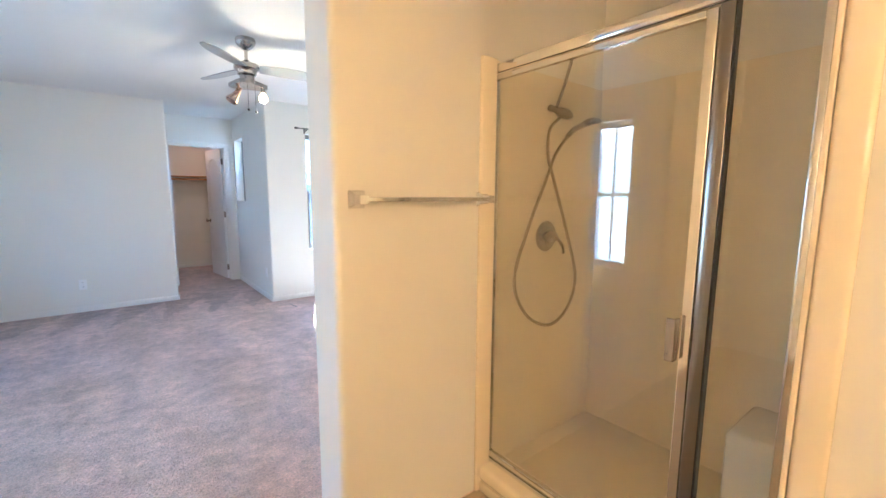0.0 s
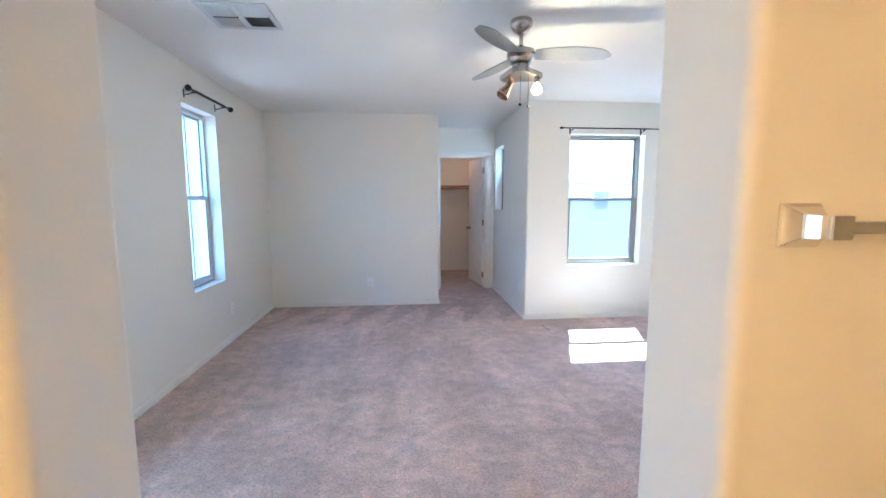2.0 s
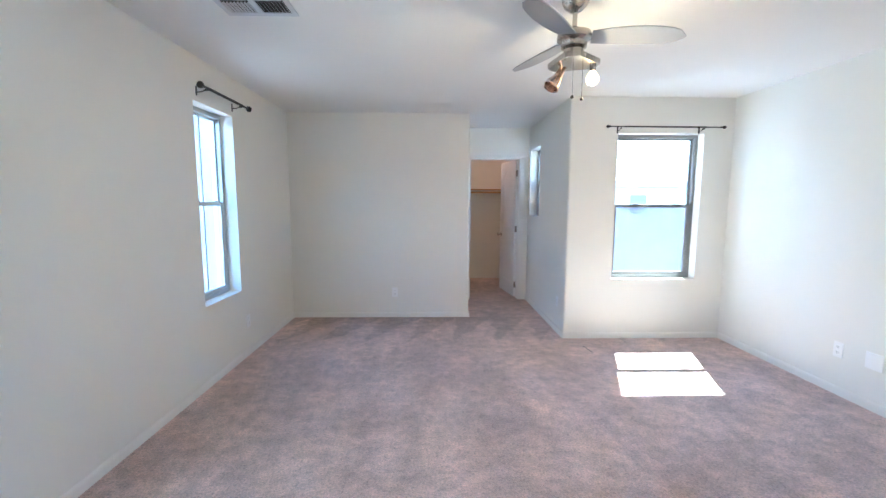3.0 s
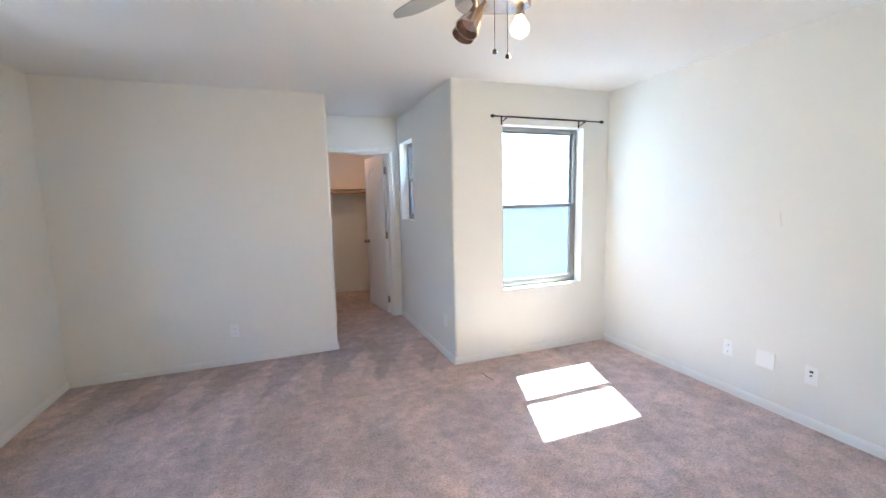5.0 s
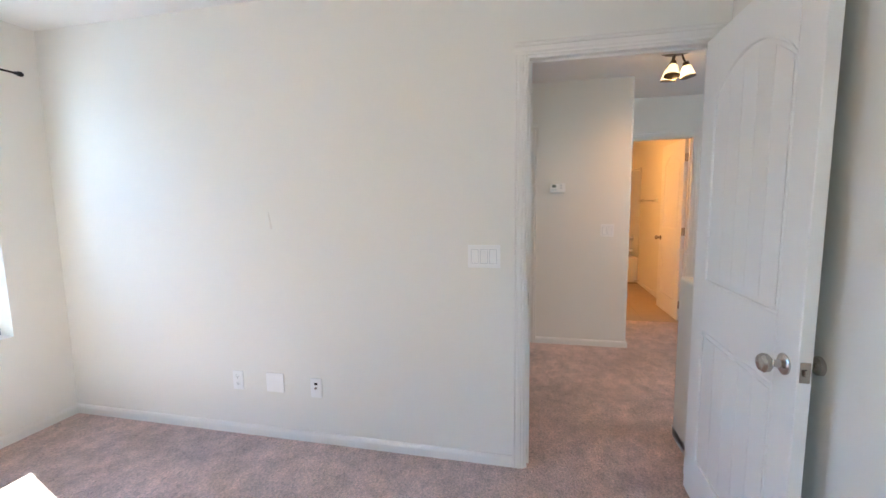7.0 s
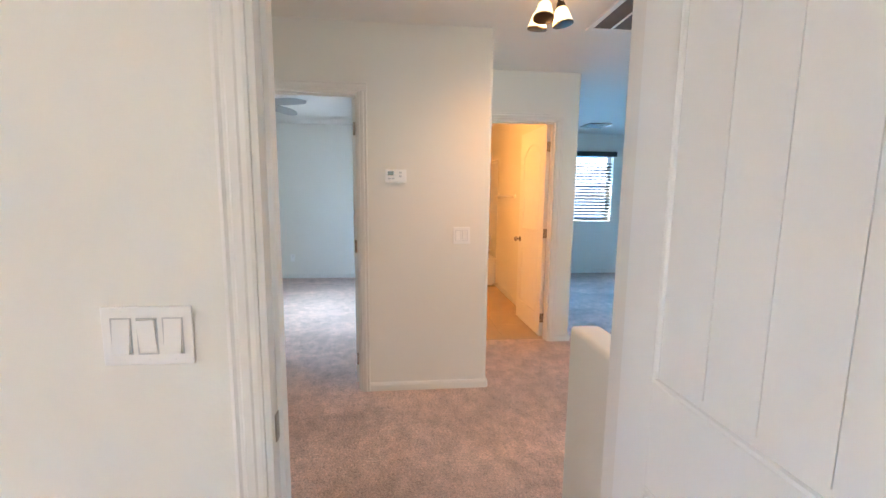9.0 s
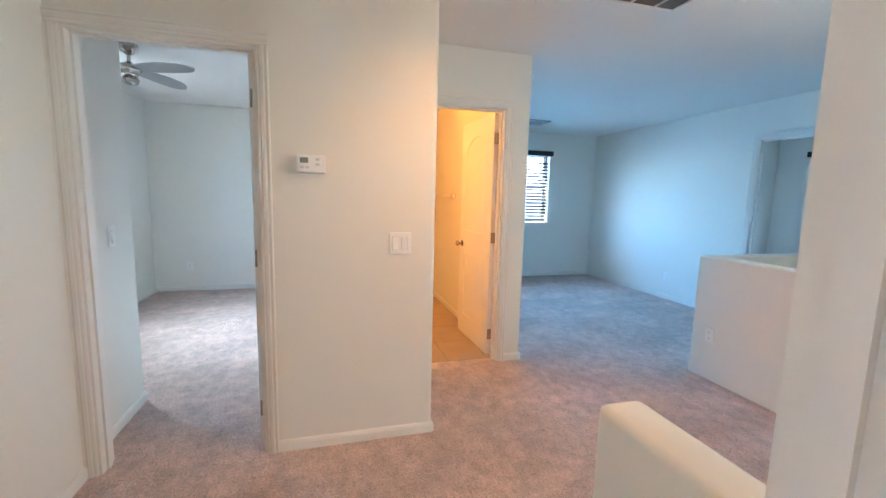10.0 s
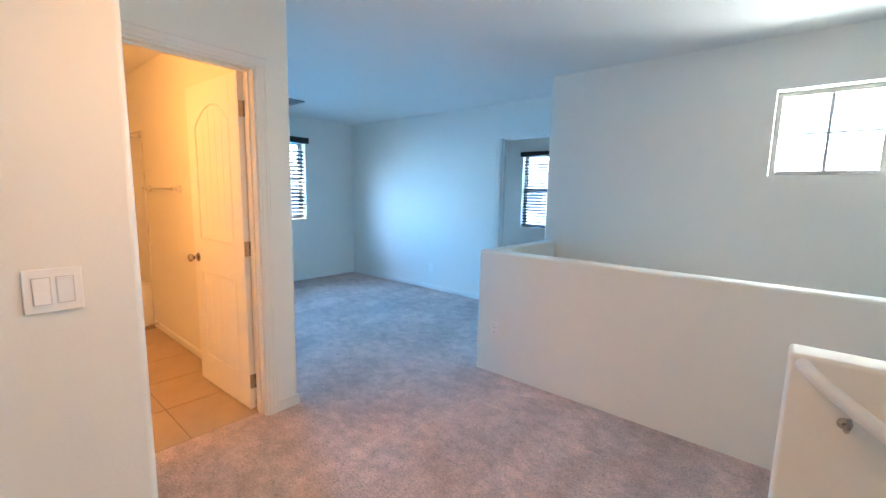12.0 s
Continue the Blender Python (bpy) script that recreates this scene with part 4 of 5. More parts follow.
def switch(m, gangs, label, pitch=0.046):
    root = thing("light_switch", m, label, "light switch")
    w = 0.070 + pitch * (gangs - 1)
    plate_base(root, w, 0.115)
    for g in range(gangs):
        x = (g - (gangs - 1) / 2) * pitch
        # grey ring: the shade in the gap around the rocker, as colour
        bm = bmesh.new()
        ring(bm, x - 0.0185, x + 0.0185, -0.036, 0.036, 0.0022, -0.0075, -0.0055)
        part("rocker_gap_shade", bm, M_VENT, root)
        bm = bmesh.new()
        up = (g % 2) * 2 - 1
        v = [(-0.0055, -0.033), (-0.0070 if up > 0 else -0.0150, -0.033), (-0.0100, 0), (-0.0150 if up > 0 else -0.0070, 0.033), (-0.0055, 0.033)]
        prism(bm, v, x - 0.0155, x + 0.0155, to=lambda u, z, h: (h, u, z))
        normals(bm)
        part("rocker", bm, M_PLAST, root)
    for z in (-0.048, 0.048):
        for g in range(gangs):
            x = (g - (gangs - 1) / 2) * pitch
            bm = bmesh.new()
            lathe(bm, (x, -0.006, z), (0, -1, 0), [(0, 0.0032), (0.001, 0.0028)], 10)
            part("screw", bm, M_PLAST, root)
    return root


def outlet(m, label, kind="duplex"):
    root = thing("wall_outlet" if kind == "duplex" else "wall_plate", m, label, "electrical outlet" if kind == "duplex" else "wall plate")
    w = 0.070 if kind != "wide" else 0.115
    plate_base(root, w, 0.115)
    if kind == "duplex":
        for z in (-0.021, 0.021):
            bm = bmesh.new()
            box(bm, -0.0165, 0.0165, -0.0078, -0.0055, z - 0.0135, z + 0.0135, 0.003, 2)
            r = part("socket", bm, M_PLAST, root)
            bm = bmesh.new()
            box(bm, -0.0075, -0.0055, -0.0083, -0.0076, z - 0.001, z + 0.007)
            box(bm, 0.0055, 0.0075, -0.0083, -0.0076, z, z + 0.007)
            lathe(bm, (0, -0.0076, z - 0.006), (0, -1, 0), [(0, 0.0025), (0.0007, 0.0025)], 8)
            part("slots", bm, M_HOLE, r)
    elif kind == "coax":
        bm = bmesh.new()
        lathe(bm, (0, -0.006, 0.0), (0, -1, 0), [(0, 0.007), (0.004, 0.007), (0.004, 0.0048), (0.011, 0.0048)], 12)
        part("coax_jack", bm, M_NICKEL, root, smooth=True)
        bm = bmesh.new()
        box(bm, -0.010, 0.010, -0.0085, -0.006, 0.018, 0.032, 0.001, 1)
        part("phone_jack", bm, M_HOLE, root)
    return root


# local +y goes into the wall: east-facing walls need the plate to look the other way
switch(pose(3.585, 3.03, 1.105, 0, 0, -90), 3, "white triple rocker light switch beside the bedroom door")
switch(pose(5.555, 2.14, 1.10, 0, 0, -90), 2, "white double rocker light switch on the landing wall")
switch(pose(6.05, 3.66, 1.09), 1, "white rocker light switch in the second bedroom entry")
switch(pose(0.0, PY0, 1.04), 2, "white double rocker light switch by the bathroom opening")
outlet(pose(0.11, 6.61, 0.312), "white duplex outlet low on the wall")
outlet(pose(-1.13, 5.38, 0.315, 0, 0, 90), "white duplex outlet under the narrow window")
outlet(pose(3.585, 4.51, 0.335, 0, 0, -90), "white duplex outlet low on the long wall")
outlet(pose(3.585, 4.26, 0.340, 0, 0, -90), "wide blank white wall plate low on the long wall", "wide")
outlet(pose(3.585, 3.995, 0.330, 0, 0, -90), "white cable and phone wall plate", "coax")
outlet(pose(1.94, 6.02, 0.337, 0, 0, -90), "white duplex outlet on the alcove wall")
outlet(pose(8.0, -2.05, 0.316, 0, 0, 180), "white duplex outlet on the loft wall")
outlet(pose(5.76, -0.30, 0.347, 0, 0, 180), "white duplex outlet on the half wall")
outlet(pose(9.57, 4.30, 0.335, 0, 0, -90), "white duplex outlet in the second bedroom")

root = thing("thermostat", pose(5.555, 2.585, 1.495, 0, 0, -90), "white rectangular thermostat with a grey display, on the landing wall", "thermostat")
bm = bmesh.new()
box(bm, -0.068, 0.068, -0.030, -0.002, -0.042, 0.042, 0.006, 3)
part("body", bm, M_PLAST, root, smooth=True)
bm = bmesh.new()
box(bm, -0.052, -0.014, -0.0308, -0.0298, 0.004, 0.030)
part("display", bm, M_LCD, root, "grey liquid crystal display")
for bx, bz in ((0.030, 0.022), (0.030, -0.002)):
    bm = bmesh.new()
    box(bm, bx - 0.009, bx + 0.009, -0.032, -0.0298, bz - 0.006, bz + 0.006, 0.001, 1)
    part("button", bm, M_VENT, root)
for bx in (-0.042, -0.018):
    bm = bmesh.new()
    box(bm, bx - 0.009, bx + 0.009, -0.0318, -0.0298, -0.022, -0.012, 0.001, 1)
    part("button", bm, M_VENT, root)

# small nail patch and scuffs on the long wall
root = thing("wall_scuff", pose(3.585, 4.23, 1.29, 0, 0, -90), "faint patched nail mark on the wall", "scuff mark")
bm = bmesh.new()
prism(bm, [(-0.012, 0.045), (-0.006, 0.045), (0.012, -0.048), (-0.002, -0.050)], -0.0012, 0, to=lambda u, z, h: (u, h, z))
normals(bm)
part("mark", bm, M_SOOT, root)

root = thing("carpet_thread", pose(2.07, 5.43, 0.004), "short dark loose thread lying on the taupe carpet", "thread")
bm = bmesh.new()
tube(bm, spline([(-0.012, 0.09, 0.002), (0.002, 0.04, 0.003), (-0.002, 0.0, 0.003), (0.012, -0.05, 0.003), (0.010, -0.09, 0.002)], 5), 0.0022, 6)
part("thread", bm, M_HOLE, root)

# ---- closet ----
root = thing("closet_shelf", pose(1.46, 9.25, 1.60), "white closet shelf on a wooden cleat with a wooden hanging rod", "closet shelf")
bm = bmesh.new()
box(bm, -1.03, 1.03, -0.30, -0.001, 0.030, 0.048, 0.002, 1)
part("shelf", bm, M_WOOD, root, "varnished wooden shelf board")
bm = bmesh.new()
rod(bm, (-1.03, -0.27, -0.01), (1.03, -0.27, -0.01), 0.017, 18)
part("hanging_rod", bm, M_WOOD, root, "varnished round wooden rod", True)
bm = bmesh.new()
box(bm, -1.03, 1.03, -0.020, -0.001, -0.04, 0.030, 0.001, 1)
part("cleat", bm, M_TRIM, root)

root = thing("closet_ceiling_light", pose(1.5, 8.3, CEIL), "small round frosted closet ceiling light, lit", "ceiling light")
bm = bmesh.new()
lathe(bm, (0, 0, 0), (0, 0, -1), [(0, 0.09), (0.012, 0.092), (0.016, 0.085)], 28)
part("base", bm, M_TRIM, root, smooth=True)
bm = bmesh.new()
lathe(bm, (0, 0, -0.016), (0, 0, -1), [(0, 0.082), (0.02, 0.08), (0.042, 0.06), (0.052, 0.02)], 28)
part("shade", bm, M_DIM, root, "lit frosted glass bowl", True)

# ---- shower ----
root = thing("shower_surround", pose(0, 0, 0), "cream glossy acrylic shower surround and pan", "shower surround")
bm = bmesh.new()
box(bm, 1.69, 2.66, 1.818, 1.83, 0.0, 1.92, 0.003, 2)
part("north_panel", bm, M_ACRYL, root)
bm = bmesh.new()
box(bm, 2.645, 2.66, 0.722, 1.816, 0.0, 1.92, 0.003, 2)
part("east_panel", bm, M_ACRYL, root)
bm = bmesh.new()
box(bm, 1.76, 2.643, 0.71, 0.722, 0.0, 1.92, 0.003, 2)
part("south_panel", bm, M_ACRYL, root)
bm = bmesh.new()
box(bm, 1.70, 2.645, 0.722, 1.818, -0.001, 0.045, 0.008, 2)
box(bm, 1.705, 1.81, 0.722, 1.815, 0.045, 0.115, 0.02, 4)
lathe(bm, (2.2, 1.27, 0.045), (0, 0, 1), [(0, 0.05), (0.002, 0.048)], 20)
part("pan", bm, M_ACRYL, root, smooth=True)
bm = bmesh.new()
box(bm, 1.682, 1.765, 1.752, 1.772, 0.0, 1.90, 0.006, 3)
box(bm, 1.700, 1.765, 1.772, 1.830, 0.0, 1.90, 0.004, 2)
part("front_flange", bm, M_ACRYL, root, smooth=True)
bm = bmesh.new()
box(bm, 1.765, 1.792, 0.640, 0.710, 0.0, 1.90, 0.013, 4)
part("front_flange", bm, M_ACRYL, root, smooth=True)
bm = bmesh.new()
box(bm, 2.30, 2.645, 0.722, 1.0, 0.045, 0.44, 0.03, 4)
part("corner_seat", bm, M_ACRYL, root, smooth=True)

root = thing("shower_enclosure", pose(0, 0, 0), "chrome-framed glass shower enclosure with a hinged door", "shower enclosure")
XF = 1.765
bm = bmesh.new()
box(bm, XF, XF + 0.035, 0.722, 1.818, 1.845, 1.885, 0.008, 3)
part("header_rail", bm, M_CHROME, root, smooth=True)
bm = bmesh.new()
box(bm, XF, XF + 0.035, 0.722, 1.818, 0.115, 0.135, 0.004, 2)
part("sill_rail", bm, M_CHROME, root, smooth=True)
bm = bmesh.new()
box(bm, XF, XF + 0.030, 1.790, 1.818, 0.135, 1.845, 0.004, 2)
part("hinge_post", bm, M_CHROME, root, smooth=True)
bm = bmesh.new()
box(bm, XF, XF + 0.034, 0.915, 0.955, 0.135, 1.845, 0.006, 3)
part("strike_post", bm, M_STEEL, root, smooth=True)
bm = bmesh.new()
box(bm, XF, XF + 0.030, 0.722, 0.742, 0.135, 1.845, 0.004, 2)
part("wall_post", bm, M_CHROME, root, smooth=True)
bm = bmesh.new()
box(bm, XF + 0.013, XF + 0.019, 0.742, 0.915, 0.135, 1.845)
p = part("fixed_pane", bm, M_SHGLASS, root)
p.visible_shadow = False
# near-black strips paint the shaded gaps beside the posts
for y0, y1 in ((1.7862, 1.7898), (1.8182, 1.8210), (0.9105, 0.9148)):
    bm = bmesh.new()
    box(bm, XF - 0.002, XF + 0.024, y0, y1, 0.14, 1.842)
    part("gap_shade", bm, M_HOLE, root, "dark strip painting the shaded gap beside a post")
bm = bmesh.new()
for y0, y1, z0, z1 in ((0.957, 0.985, 0.145, 1.838), (1.762, 1.786, 0.145, 1.838), (0.985, 1.762, 1.818, 1.838), (0.985, 1.762, 0.145, 0.170)):
    box(bm, XF + 0.002, XF + 0.026, y0, y1, z0, z1, 0.003, 2)
door = part("shower_door_frame", bm, M_CHROME, root)
bm = bmesh.new()
box(bm, XF + 0.011, XF + 0.017, 0.985, 1.762, 0.170, 1.818)
p = part("door_pane", bm, M_SHGLASS, door)
p.visible_shadow = False
bm = bmesh.new()
box(bm, XF - 0.030, XF - 0.002, 0.985, 0.991, 0.865, 0.995, 0.002, 2)
box(bm, XF - 0.034, XF - 0.026, 0.985, 1.012, 0.865, 0.995, 0.003, 2)
part("door_handle", bm, M_NICKEL, door, "small chrome pull handle")

root = thing("shower_valve", pose(2.20, 1.818, 1.14), "chrome shower mixer valve with a lever on a round plate", "shower valve")
bm = bmesh.new()
lathe(bm, (0, 0, 0), (0, -1, 0), [(0, 0.078), (0.004, 0.078), (0.010, 0.066), (0.014, 0.030), (0.040, 0.026), (0.045, 0.024), (0.060, 0.022), (0.064, 0.012)], 32)
part("escutcheon", bm, M_NICKEL, root, smooth=True)
bm = bmesh.new()
tube(bm, spline([(0, -0.050, 0), (0.03, -0.062, -0.02), (0.055, -0.068, -0.055), (0.062, -0.066, -0.085)], 6), 0.008, 10)
part("lever", bm, M_NICKEL, root, smooth=True)

root = thing("hand_shower", pose(2.215, 1.818, 1.95), "chrome hand shower on a curved arm with a looping metal hose", "hand shower")
bm = bmesh.new()
lathe(bm, (0.125, 0.012, 0.105), (0, -1, 0), [(0, 0.030), (0.004, 0.028), (0.012, 0.014)], 24)
tube(bm, spline([(0.125, 0.004, 0.105), (0.10, -0.030, 0.07), (0.03, -0.048, -0.06), (-0.04, -0.056, -0.185)], 8), 0.008, 12)
part("shower_arm", bm, M_NICKEL, root, smooth=True)
bm = bmesh.new()
lathe(bm, (-0.095, -0.056, -0.196), (1, -0.02, -0.12), [(0, 0.010), (0.004, 0.015), (0.025, 0.015), (0.030, 0.010), (0.05, 0.012), (0.075, 0.022), (0.13, 0.026), (0.15, 0.020), (0.17, 0.012)], 18)
part("diverter", bm, M_HOSE, root, smooth=True)
bm = bmesh.new()
tube(bm, spline([(0.035, -0.072, -0.315), (0.075, -0.074, -0.285), (0.13, -0.072, -0.262), (0.19, -0.070, -0.245)], 6), 0.013, 12)
lathe(bm, (0.225, -0.068, -0.222), (0.20, -0.12, -1), [(-0.012, 0.022), (0.0, 0.046), (0.014, 0.056), (0.022, 0.052)], 26)
part("spray_head", bm, M_STEEL, root, smooth=True)
bm = bmesh.new()
loop = [(-0.02, -0.060, -0.235), (-0.10, -0.066, -0.30), (-0.115, -0.075, -0.42), (-0.085, -0.085, -0.52), (-0.03, -0.135, -0.78), (0.012, -0.165, -1.0), (-0.05, -0.165, -1.15),
        (-0.175, -0.160, -1.205), (-0.31, -0.140, -1.14), (-0.37, -0.114, -0.98), (-0.27, -0.100, -0.75), (-0.13, -0.085, -0.52), (-0.06, -0.075, -0.41), (0.035, -0.072, -0.315)]
tube(bm, spline(loop, 10), 0.0075, 10)
part("hose", bm, M_HOSE, root, "flexible metal shower hose", True)


def towel_bar(m, length, label, square=True):
    root = thing("towel_bar", m, label, "towel bar", group="towel bars")
    for x, s in ((0, 1), (length, -1)):
        bm = bmesh.new()
        levels = [(0.0, 0.030), (0.006, 0.030), (0.010, 0.026), (0.026, 0.016), (0.045, 0.014), (0.062, 0.015)]
        rings = []
        for d, r in levels:
            rings.append([bm.verts.new((x + a * r, -d, b * r)) for a, b in ((-1, -1), (1, -1), (1, 1), (-1, 1))])
        for a, b in zip(rings, rings[1:]):
            for k in range(4):
                bm.faces.new((a[k], a[(k + 1) % 4], b[(k + 1) % 4], b[k]))
        bm.faces.new(rings[0][::-1])
        bm.faces.new(rings[-1])
        normals(bm)
        bmesh.ops.bevel(bm, geom=list(bm.edges), offset=0.0015, segments=2, affect="EDGES")
        part("post", bm, M_CHROME, root)
    bm = bmesh.new()
    box(bm, 0.012, length - 0.012, -0.060, -0.044, -0.008, 0.008, 0.002, 2)
    part("bar", bm, M_CHROME, root)
    return root


towel_bar(pose(1.125, PY0, 1.330), 0.575, "square chrome towel bar on the warm-lit bathroom wall")
towel_bar(pose(8.70, 1.11, 1.36, 0, 0, 180), 0.80, "chrome towel bar on the second bathroom's wall")

# ---- vanity lights (behind the way in, lighting the bathrooms) ----


def vanity_light(m, n, label):
    root = thing("vanity_light", m, label, "wall light", group="vanity lights")
    bm = bmesh.new()
    box(bm, -0.16 * n, 0.16 * n, -0.03, 0, -0.05, 0.05, 0.006, 2)
    part("backplate", bm, M_CHROME, root)
    for k in range(n):
        x = (k - (n - 1) / 2) * 0.30
        bm = bmesh.new()
        lathe(bm, (x, -0.03, 0), (0, -1, 0), [(0, 0.02), (0.04, 0.02), (0.05, 0.03)], 16)
        part("socket", bm, M_CHROME, root, smooth=True)
        bm = bmesh.new()
        lathe(bm, (x, -0.08, 0), (0, -1, 0), [(0, 0.02), (0.02, 0.042), (0.05, 0.055), (0.08, 0.042), (0.10, 0.01)], 18)
        part("globe", bm, M_SHADE, root, "lit frosted globe", True)


vanity_light(pose(0.0, -1.20, 2.0, 0, 0, 180), 3, "three-globe chrome vanity light, lit")
vanity_light(pose(7.25, 2.70, 2.0), 3, "three-globe chrome vanity light, lit")

# ---- second bathroom ----
root = thing("bathtub", pose(8.86, 1.115, 0), "white bathtub with a surround and chrome spout", "bathtub")
bm = bmesh.new()
box(bm, 0, 0.06, 0, 1.58, 0, 0.42, 0.015, 3)
box(bm, 0.06, 0.78, 0, 1.58, 0, 0.14, 0.0)
box(bm, 0.06, 0.78, 0, 0.07, 0.14, 0.42, 0.012, 3)
box(bm, 0.06, 0.78, 1.51, 1.58, 0.14, 0.42, 0.012, 3)
box(bm, 0.72, 0.78, 0.07, 1.51, 0.14, 0.42, 0.012, 3)
part("tub", bm, M_TUB, root, smooth=True)
bm = bmesh.new()
box(bm, -0.02, 0.78, -0.003, 0.006, 0.42, 1.90, 0.002, 1)
box(bm, 0.770, 0.782, 0.006, 1.58, 0.42, 1.90, 0.002, 1)
part("surround", bm, M_TUB, root)
bm = bmesh.new()
lathe(bm, (0.40, 0.006, 0.50), (0, 1, 0), [(0, 0.030), (0.01, 0.026), (0.10, 0.024), (0.12, 0.022)], 18)
part("spout", bm, M_CHROME, root, smooth=True)
bm = bmesh.new()
lathe(bm, (0.40, 0.006, 0.72), (0, 1, 0), [(0, 0.06), (0.006, 0.058), (0.012, 0.03), (0.05, 0.024)], 20)
tube(bm, spline([(0.40, 0.05, 0.72), (0.40, 0.07, 0.76), (0.40, 0.08, 0.80)], 4), 0.008, 8)
part("mixer", bm, M_CHROME, root, smooth=True)
root = thing("shower_curtain_rod", pose(8.88, 1.11, 1.845), "chrome shower curtain rod over the bathtub", "curtain rod")
bm = bmesh.new()
rod(bm, (0, 0, 0), (0, 1.59, 0), 0.0125, 16)
lathe(bm, (0, 0, 0), (0, 1, 0), [(0, 0.030), (0.012, 0.026), (0.016, 0.014)], 18)
part("pole", bm, M_CHROME, root, smooth=True)
root = thing("door_stop", pose(8.70, 1.123, 0.06), "small chrome door stop on the baseboard", "door stop")
bm = bmesh.new()
lathe(bm, (0, 0, 0), (0, 1, 0), [(0, 0.016), (0.005, 0.010), (0.06, 0.008), (0.062, 0.014), (0.075, 0.013)], 14)
part("stop", bm, M_CHROME, root, smooth=True)

# ---- handrail ----
root = thing("stair_handrail", pose(0, 0, 0), "white painted round handrail on a dark metal bracket, by the stairs", "handrail")
bm = bmesh.new()
tube(bm, [(4.045, 0.928, 0.962), (4.035, 0.960, 0.958), (4.00, 0.982, 0.932), (3.4, 0.985, 0.515), (2.85, 0.985, 0.125)], 0.017, 14)
part("rail", bm, M_TRIM, root, smooth=True)
for bx, bz in ((3.955, 0.885), (3.0, 0.215)):
    bm = bmesh.new()
    lathe(bm, (bx, 0.925, bz - 0.05), (0, 1, 0), [(0, 0.015), (0.004, 0.013), (0.010, 0.007)], 16)
    tube(bm, spline([(bx, 0.93, bz - 0.05), (bx, 0.96, bz - 0.055), (bx, 0.988, bz - 0.035), (bx, 0.99, bz - 0.010)], 5), 0.0045, 8)
    part("bracket", bm, M_NICKEL, root, smooth=True)

# ---- tiles of the second bathroom ----
random.seed(4)
tile_m = bpy.data.meshes.new("floor_tile")
bm = bmesh.new()
box(bm, 0.001, 0.445, 0.001, 0.445, -0.001, 0.004, 0.0015, 1)
bm.to_mesh(tile_m)
bm.free()
tile_m.materials.append(M_TILE)
floor_tiles = tagged(new("tile_floor"), "beige ceramic floor tiles with tan grout", "tile floor", kind="structure")
for i in range(5):
    for j in range(4):
        x, y = 6.50 + i * 0.45, 1.115 + j * 0.45
        ob = new("floor_tile", tile_m)
        ob.parent = floor_tiles
        ob.location = (x, y, -0.002)

# ---- outside ----
bm = bmesh.new()
box(bm, -600, 600, -600, 600, -3.3, -3.0)
part("ground", bm, M_EARTH, label="pale dry ground between the houses", kind="structure")


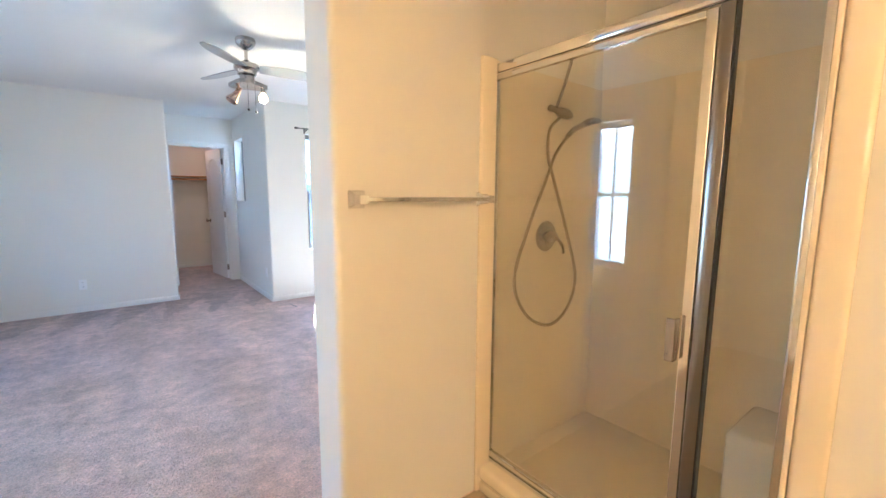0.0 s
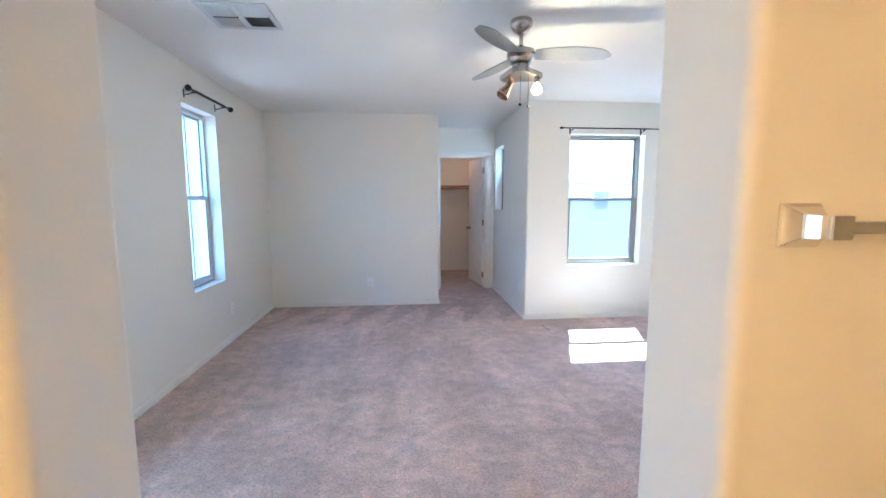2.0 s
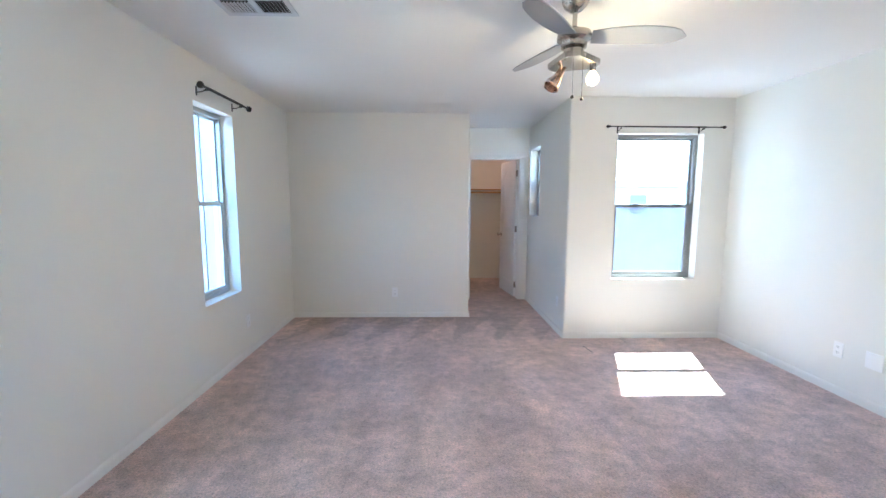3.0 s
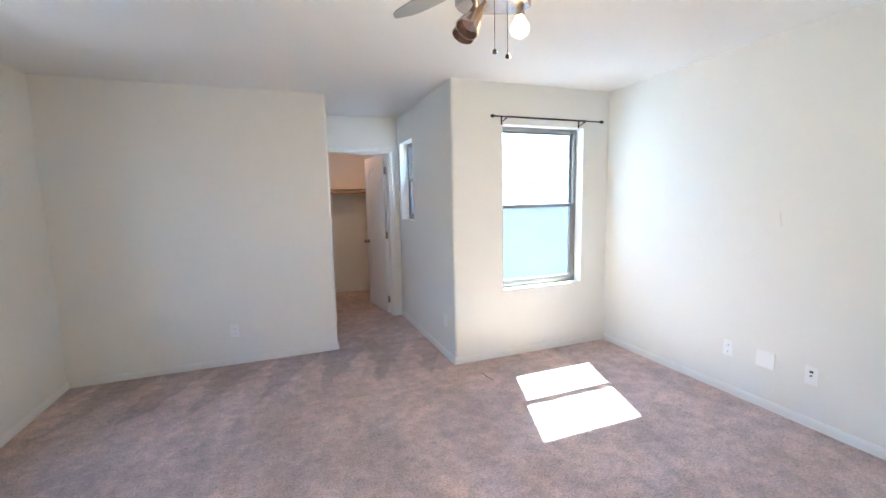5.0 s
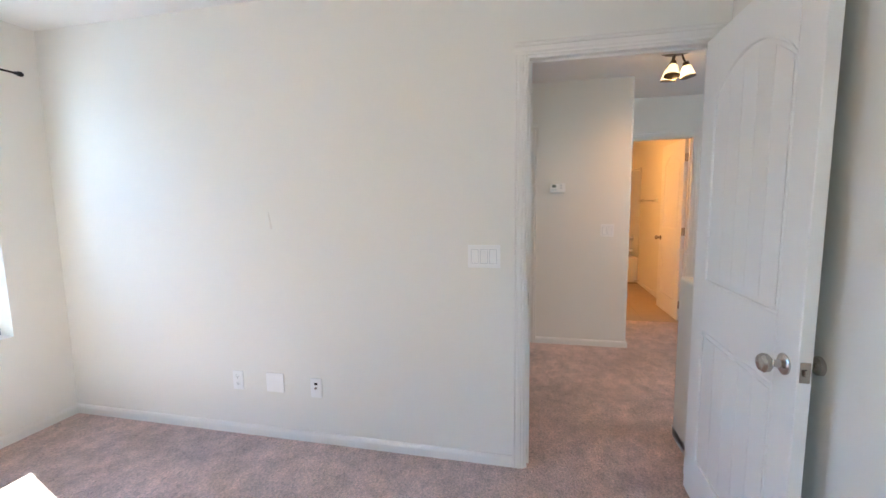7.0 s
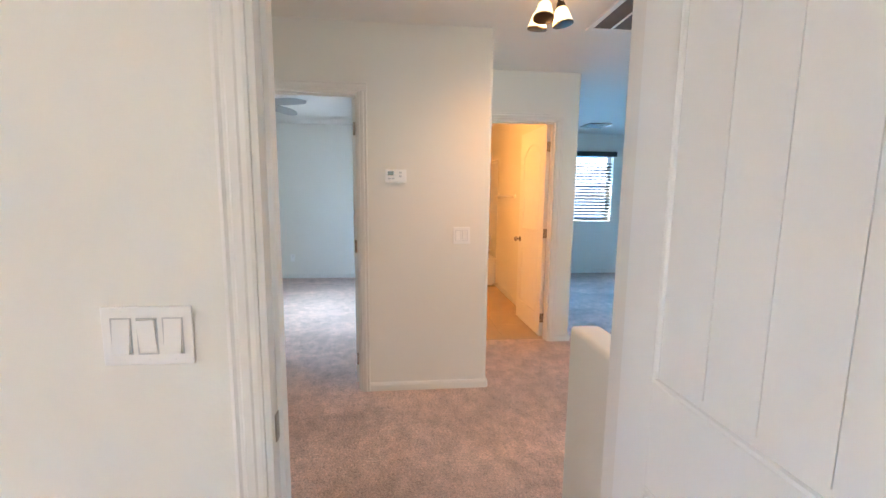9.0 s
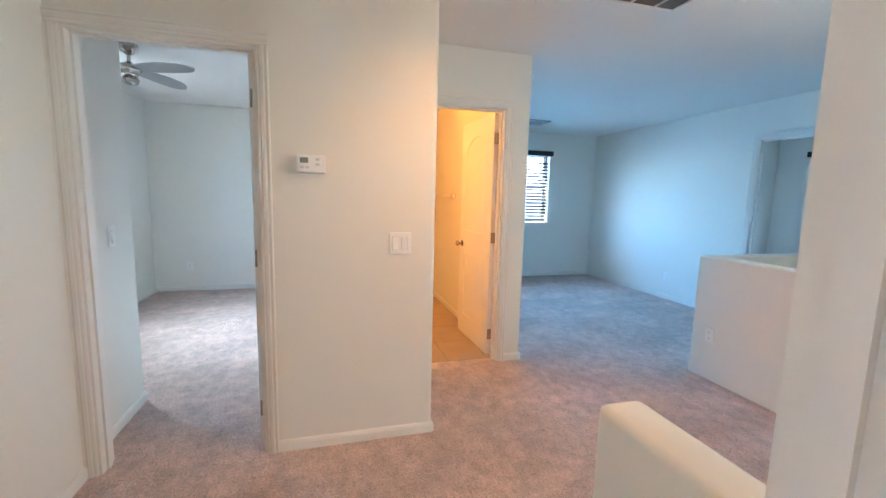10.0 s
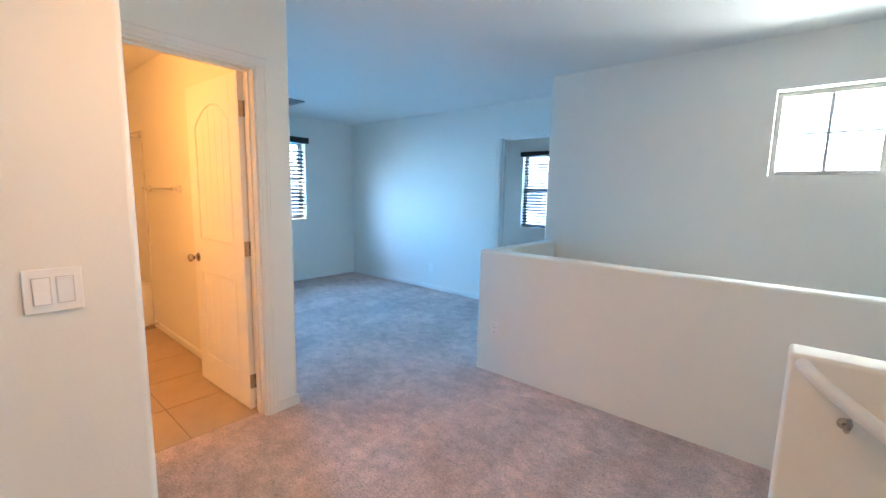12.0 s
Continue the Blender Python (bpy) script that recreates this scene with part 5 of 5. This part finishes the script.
def far_house(m, length, depth, eave, ridge, windows, label):
    """A neighbouring two-storey stucco house with a low tiled gable roof; local x along the front, which looks towards -y."""
    root = thing("neighbour_house", m, label, "house", group="neighbouring houses")
    bm = bmesh.new()
    box(bm, 0, length, 0, depth, -3.0, eave)
    prism(bm, [(0, eave), (depth, eave), (depth / 2, ridge - 0.1)], 0.0, 0.2, to=lambda u, z, h: (h, u, z))
    prism(bm, [(0, eave), (depth, eave), (depth / 2, ridge - 0.1)], length - 0.2, length, to=lambda u, z, h: (h, u, z))
    normals(bm)
    part("wall", bm, M_STUCCO, root)
    bm = bmesh.new()
    for s in (0, 1):
        y0, y1 = (-0.45, depth / 2) if s == 0 else (depth + 0.45, depth / 2)
        prism(bm, [(y0, eave - 0.12), (y1, ridge), (y1, ridge + 0.14), (y0, eave + 0.04)], -0.4, length + 0.4, to=lambda u, z, h: (h, u, z))
        n = int((length + 0.8) / 0.33)
        for k in range(n):
            x = -0.3 + k * 0.33
            rod(bm, (x, y0, eave + 0.02), (x, y1, ridge + 0.12), 0.075, 6)
    normals(bm)
    part("roof", bm, M_ROOF, root)
    for x, z, w, h in windows:
        bm = bmesh.new()
        ring(bm, x - w / 2, x + w / 2, z - h / 2, z + h / 2, 0.06, -0.06, 0.0)
        f = part("window", bm, M_TRIM, root)
        bm = bmesh.new()
        box(bm, x - w / 2 + 0.09, x + w / 2 - 0.09, -0.03, -0.01, z - h / 2 + 0.09, z + h / 2 - 0.09)
        part("pane", bm, M_FARGLASS, f)
    return root


far_house(pose(0.5, 17.5, 0), 22, 11, 2.15, 4.1, [(4.6, 1.35, 0.7, 0.9), (6.3, 1.35, 0.6, 0.9), (8.0, 1.35, 0.8, 0.9), (12.6, 1.35, 0.7, 0.9), (3.4, -1.3, 1.6, 1.0)], "two-storey stucco house with a pale tiled gable roof, across the yard")
far_house(pose(-12, 16.0, 0, 0, 0, 12), 9, 10, 2.2, 4.3, [(6.5, 1.0, 1.0, 1.1), (7.5, -1.4, 1.4, 1.2)], "two-storey pinkish stucco house with a tiled roof")
far_house(pose(-8.5, -9.0, 0, 0, 0, 90), 17, 9, 2.6, 4.6, [(4, 1.2, 1.2, 1.1), (9, 1.2, 1.2, 1.1), (13, 1.2, 1.2, 1.1)], "stucco house with a reddish tiled roof")
far_house(pose(21, -20.0, 0, 0, 0, 180), 18, 9, 1.9, 3.6, [(5, 1.0, 1.2, 1.1), (10, 1.0, 1.2, 1.1)], "low stucco house with a tiled roof")
far_house(pose(24, 6.0, 0, 0, 0, -90), 16, 9, 1.5, 3.2, [(5, 0.6, 1.2, 1.1), (10, 0.6, 1.2, 1.1)], "low stucco house with a tiled roof")
# stucco pier beside the narrow window
root = thing("stucco_pier", pose(-1.34, 5.36, 0), "pale stucco pier standing out beside the narrow window", "pier")
bm = bmesh.new()
box(bm, -0.55, 0.0, 0.0, 0.4, -3.0, 3.0, 0.01, 1)
part("pier", bm, M_STUCCO, root)
# yard wall
for x0, y0, x1, y1 in ((-8, 11.8, 16, 12.0), (-6.2, -8, -6.0, 11.8)):
    bm = bmesh.new()
    box(bm, x0, x1, y0, y1, -3.0, -1.2)
    box(bm, x0 - 0.02, x1 + 0.02, y0 - 0.03, y1 + 0.03, -1.2, -1.12)
    part("yard_wall", bm, M_STUCCO, label="low stucco yard wall", kind="structure")
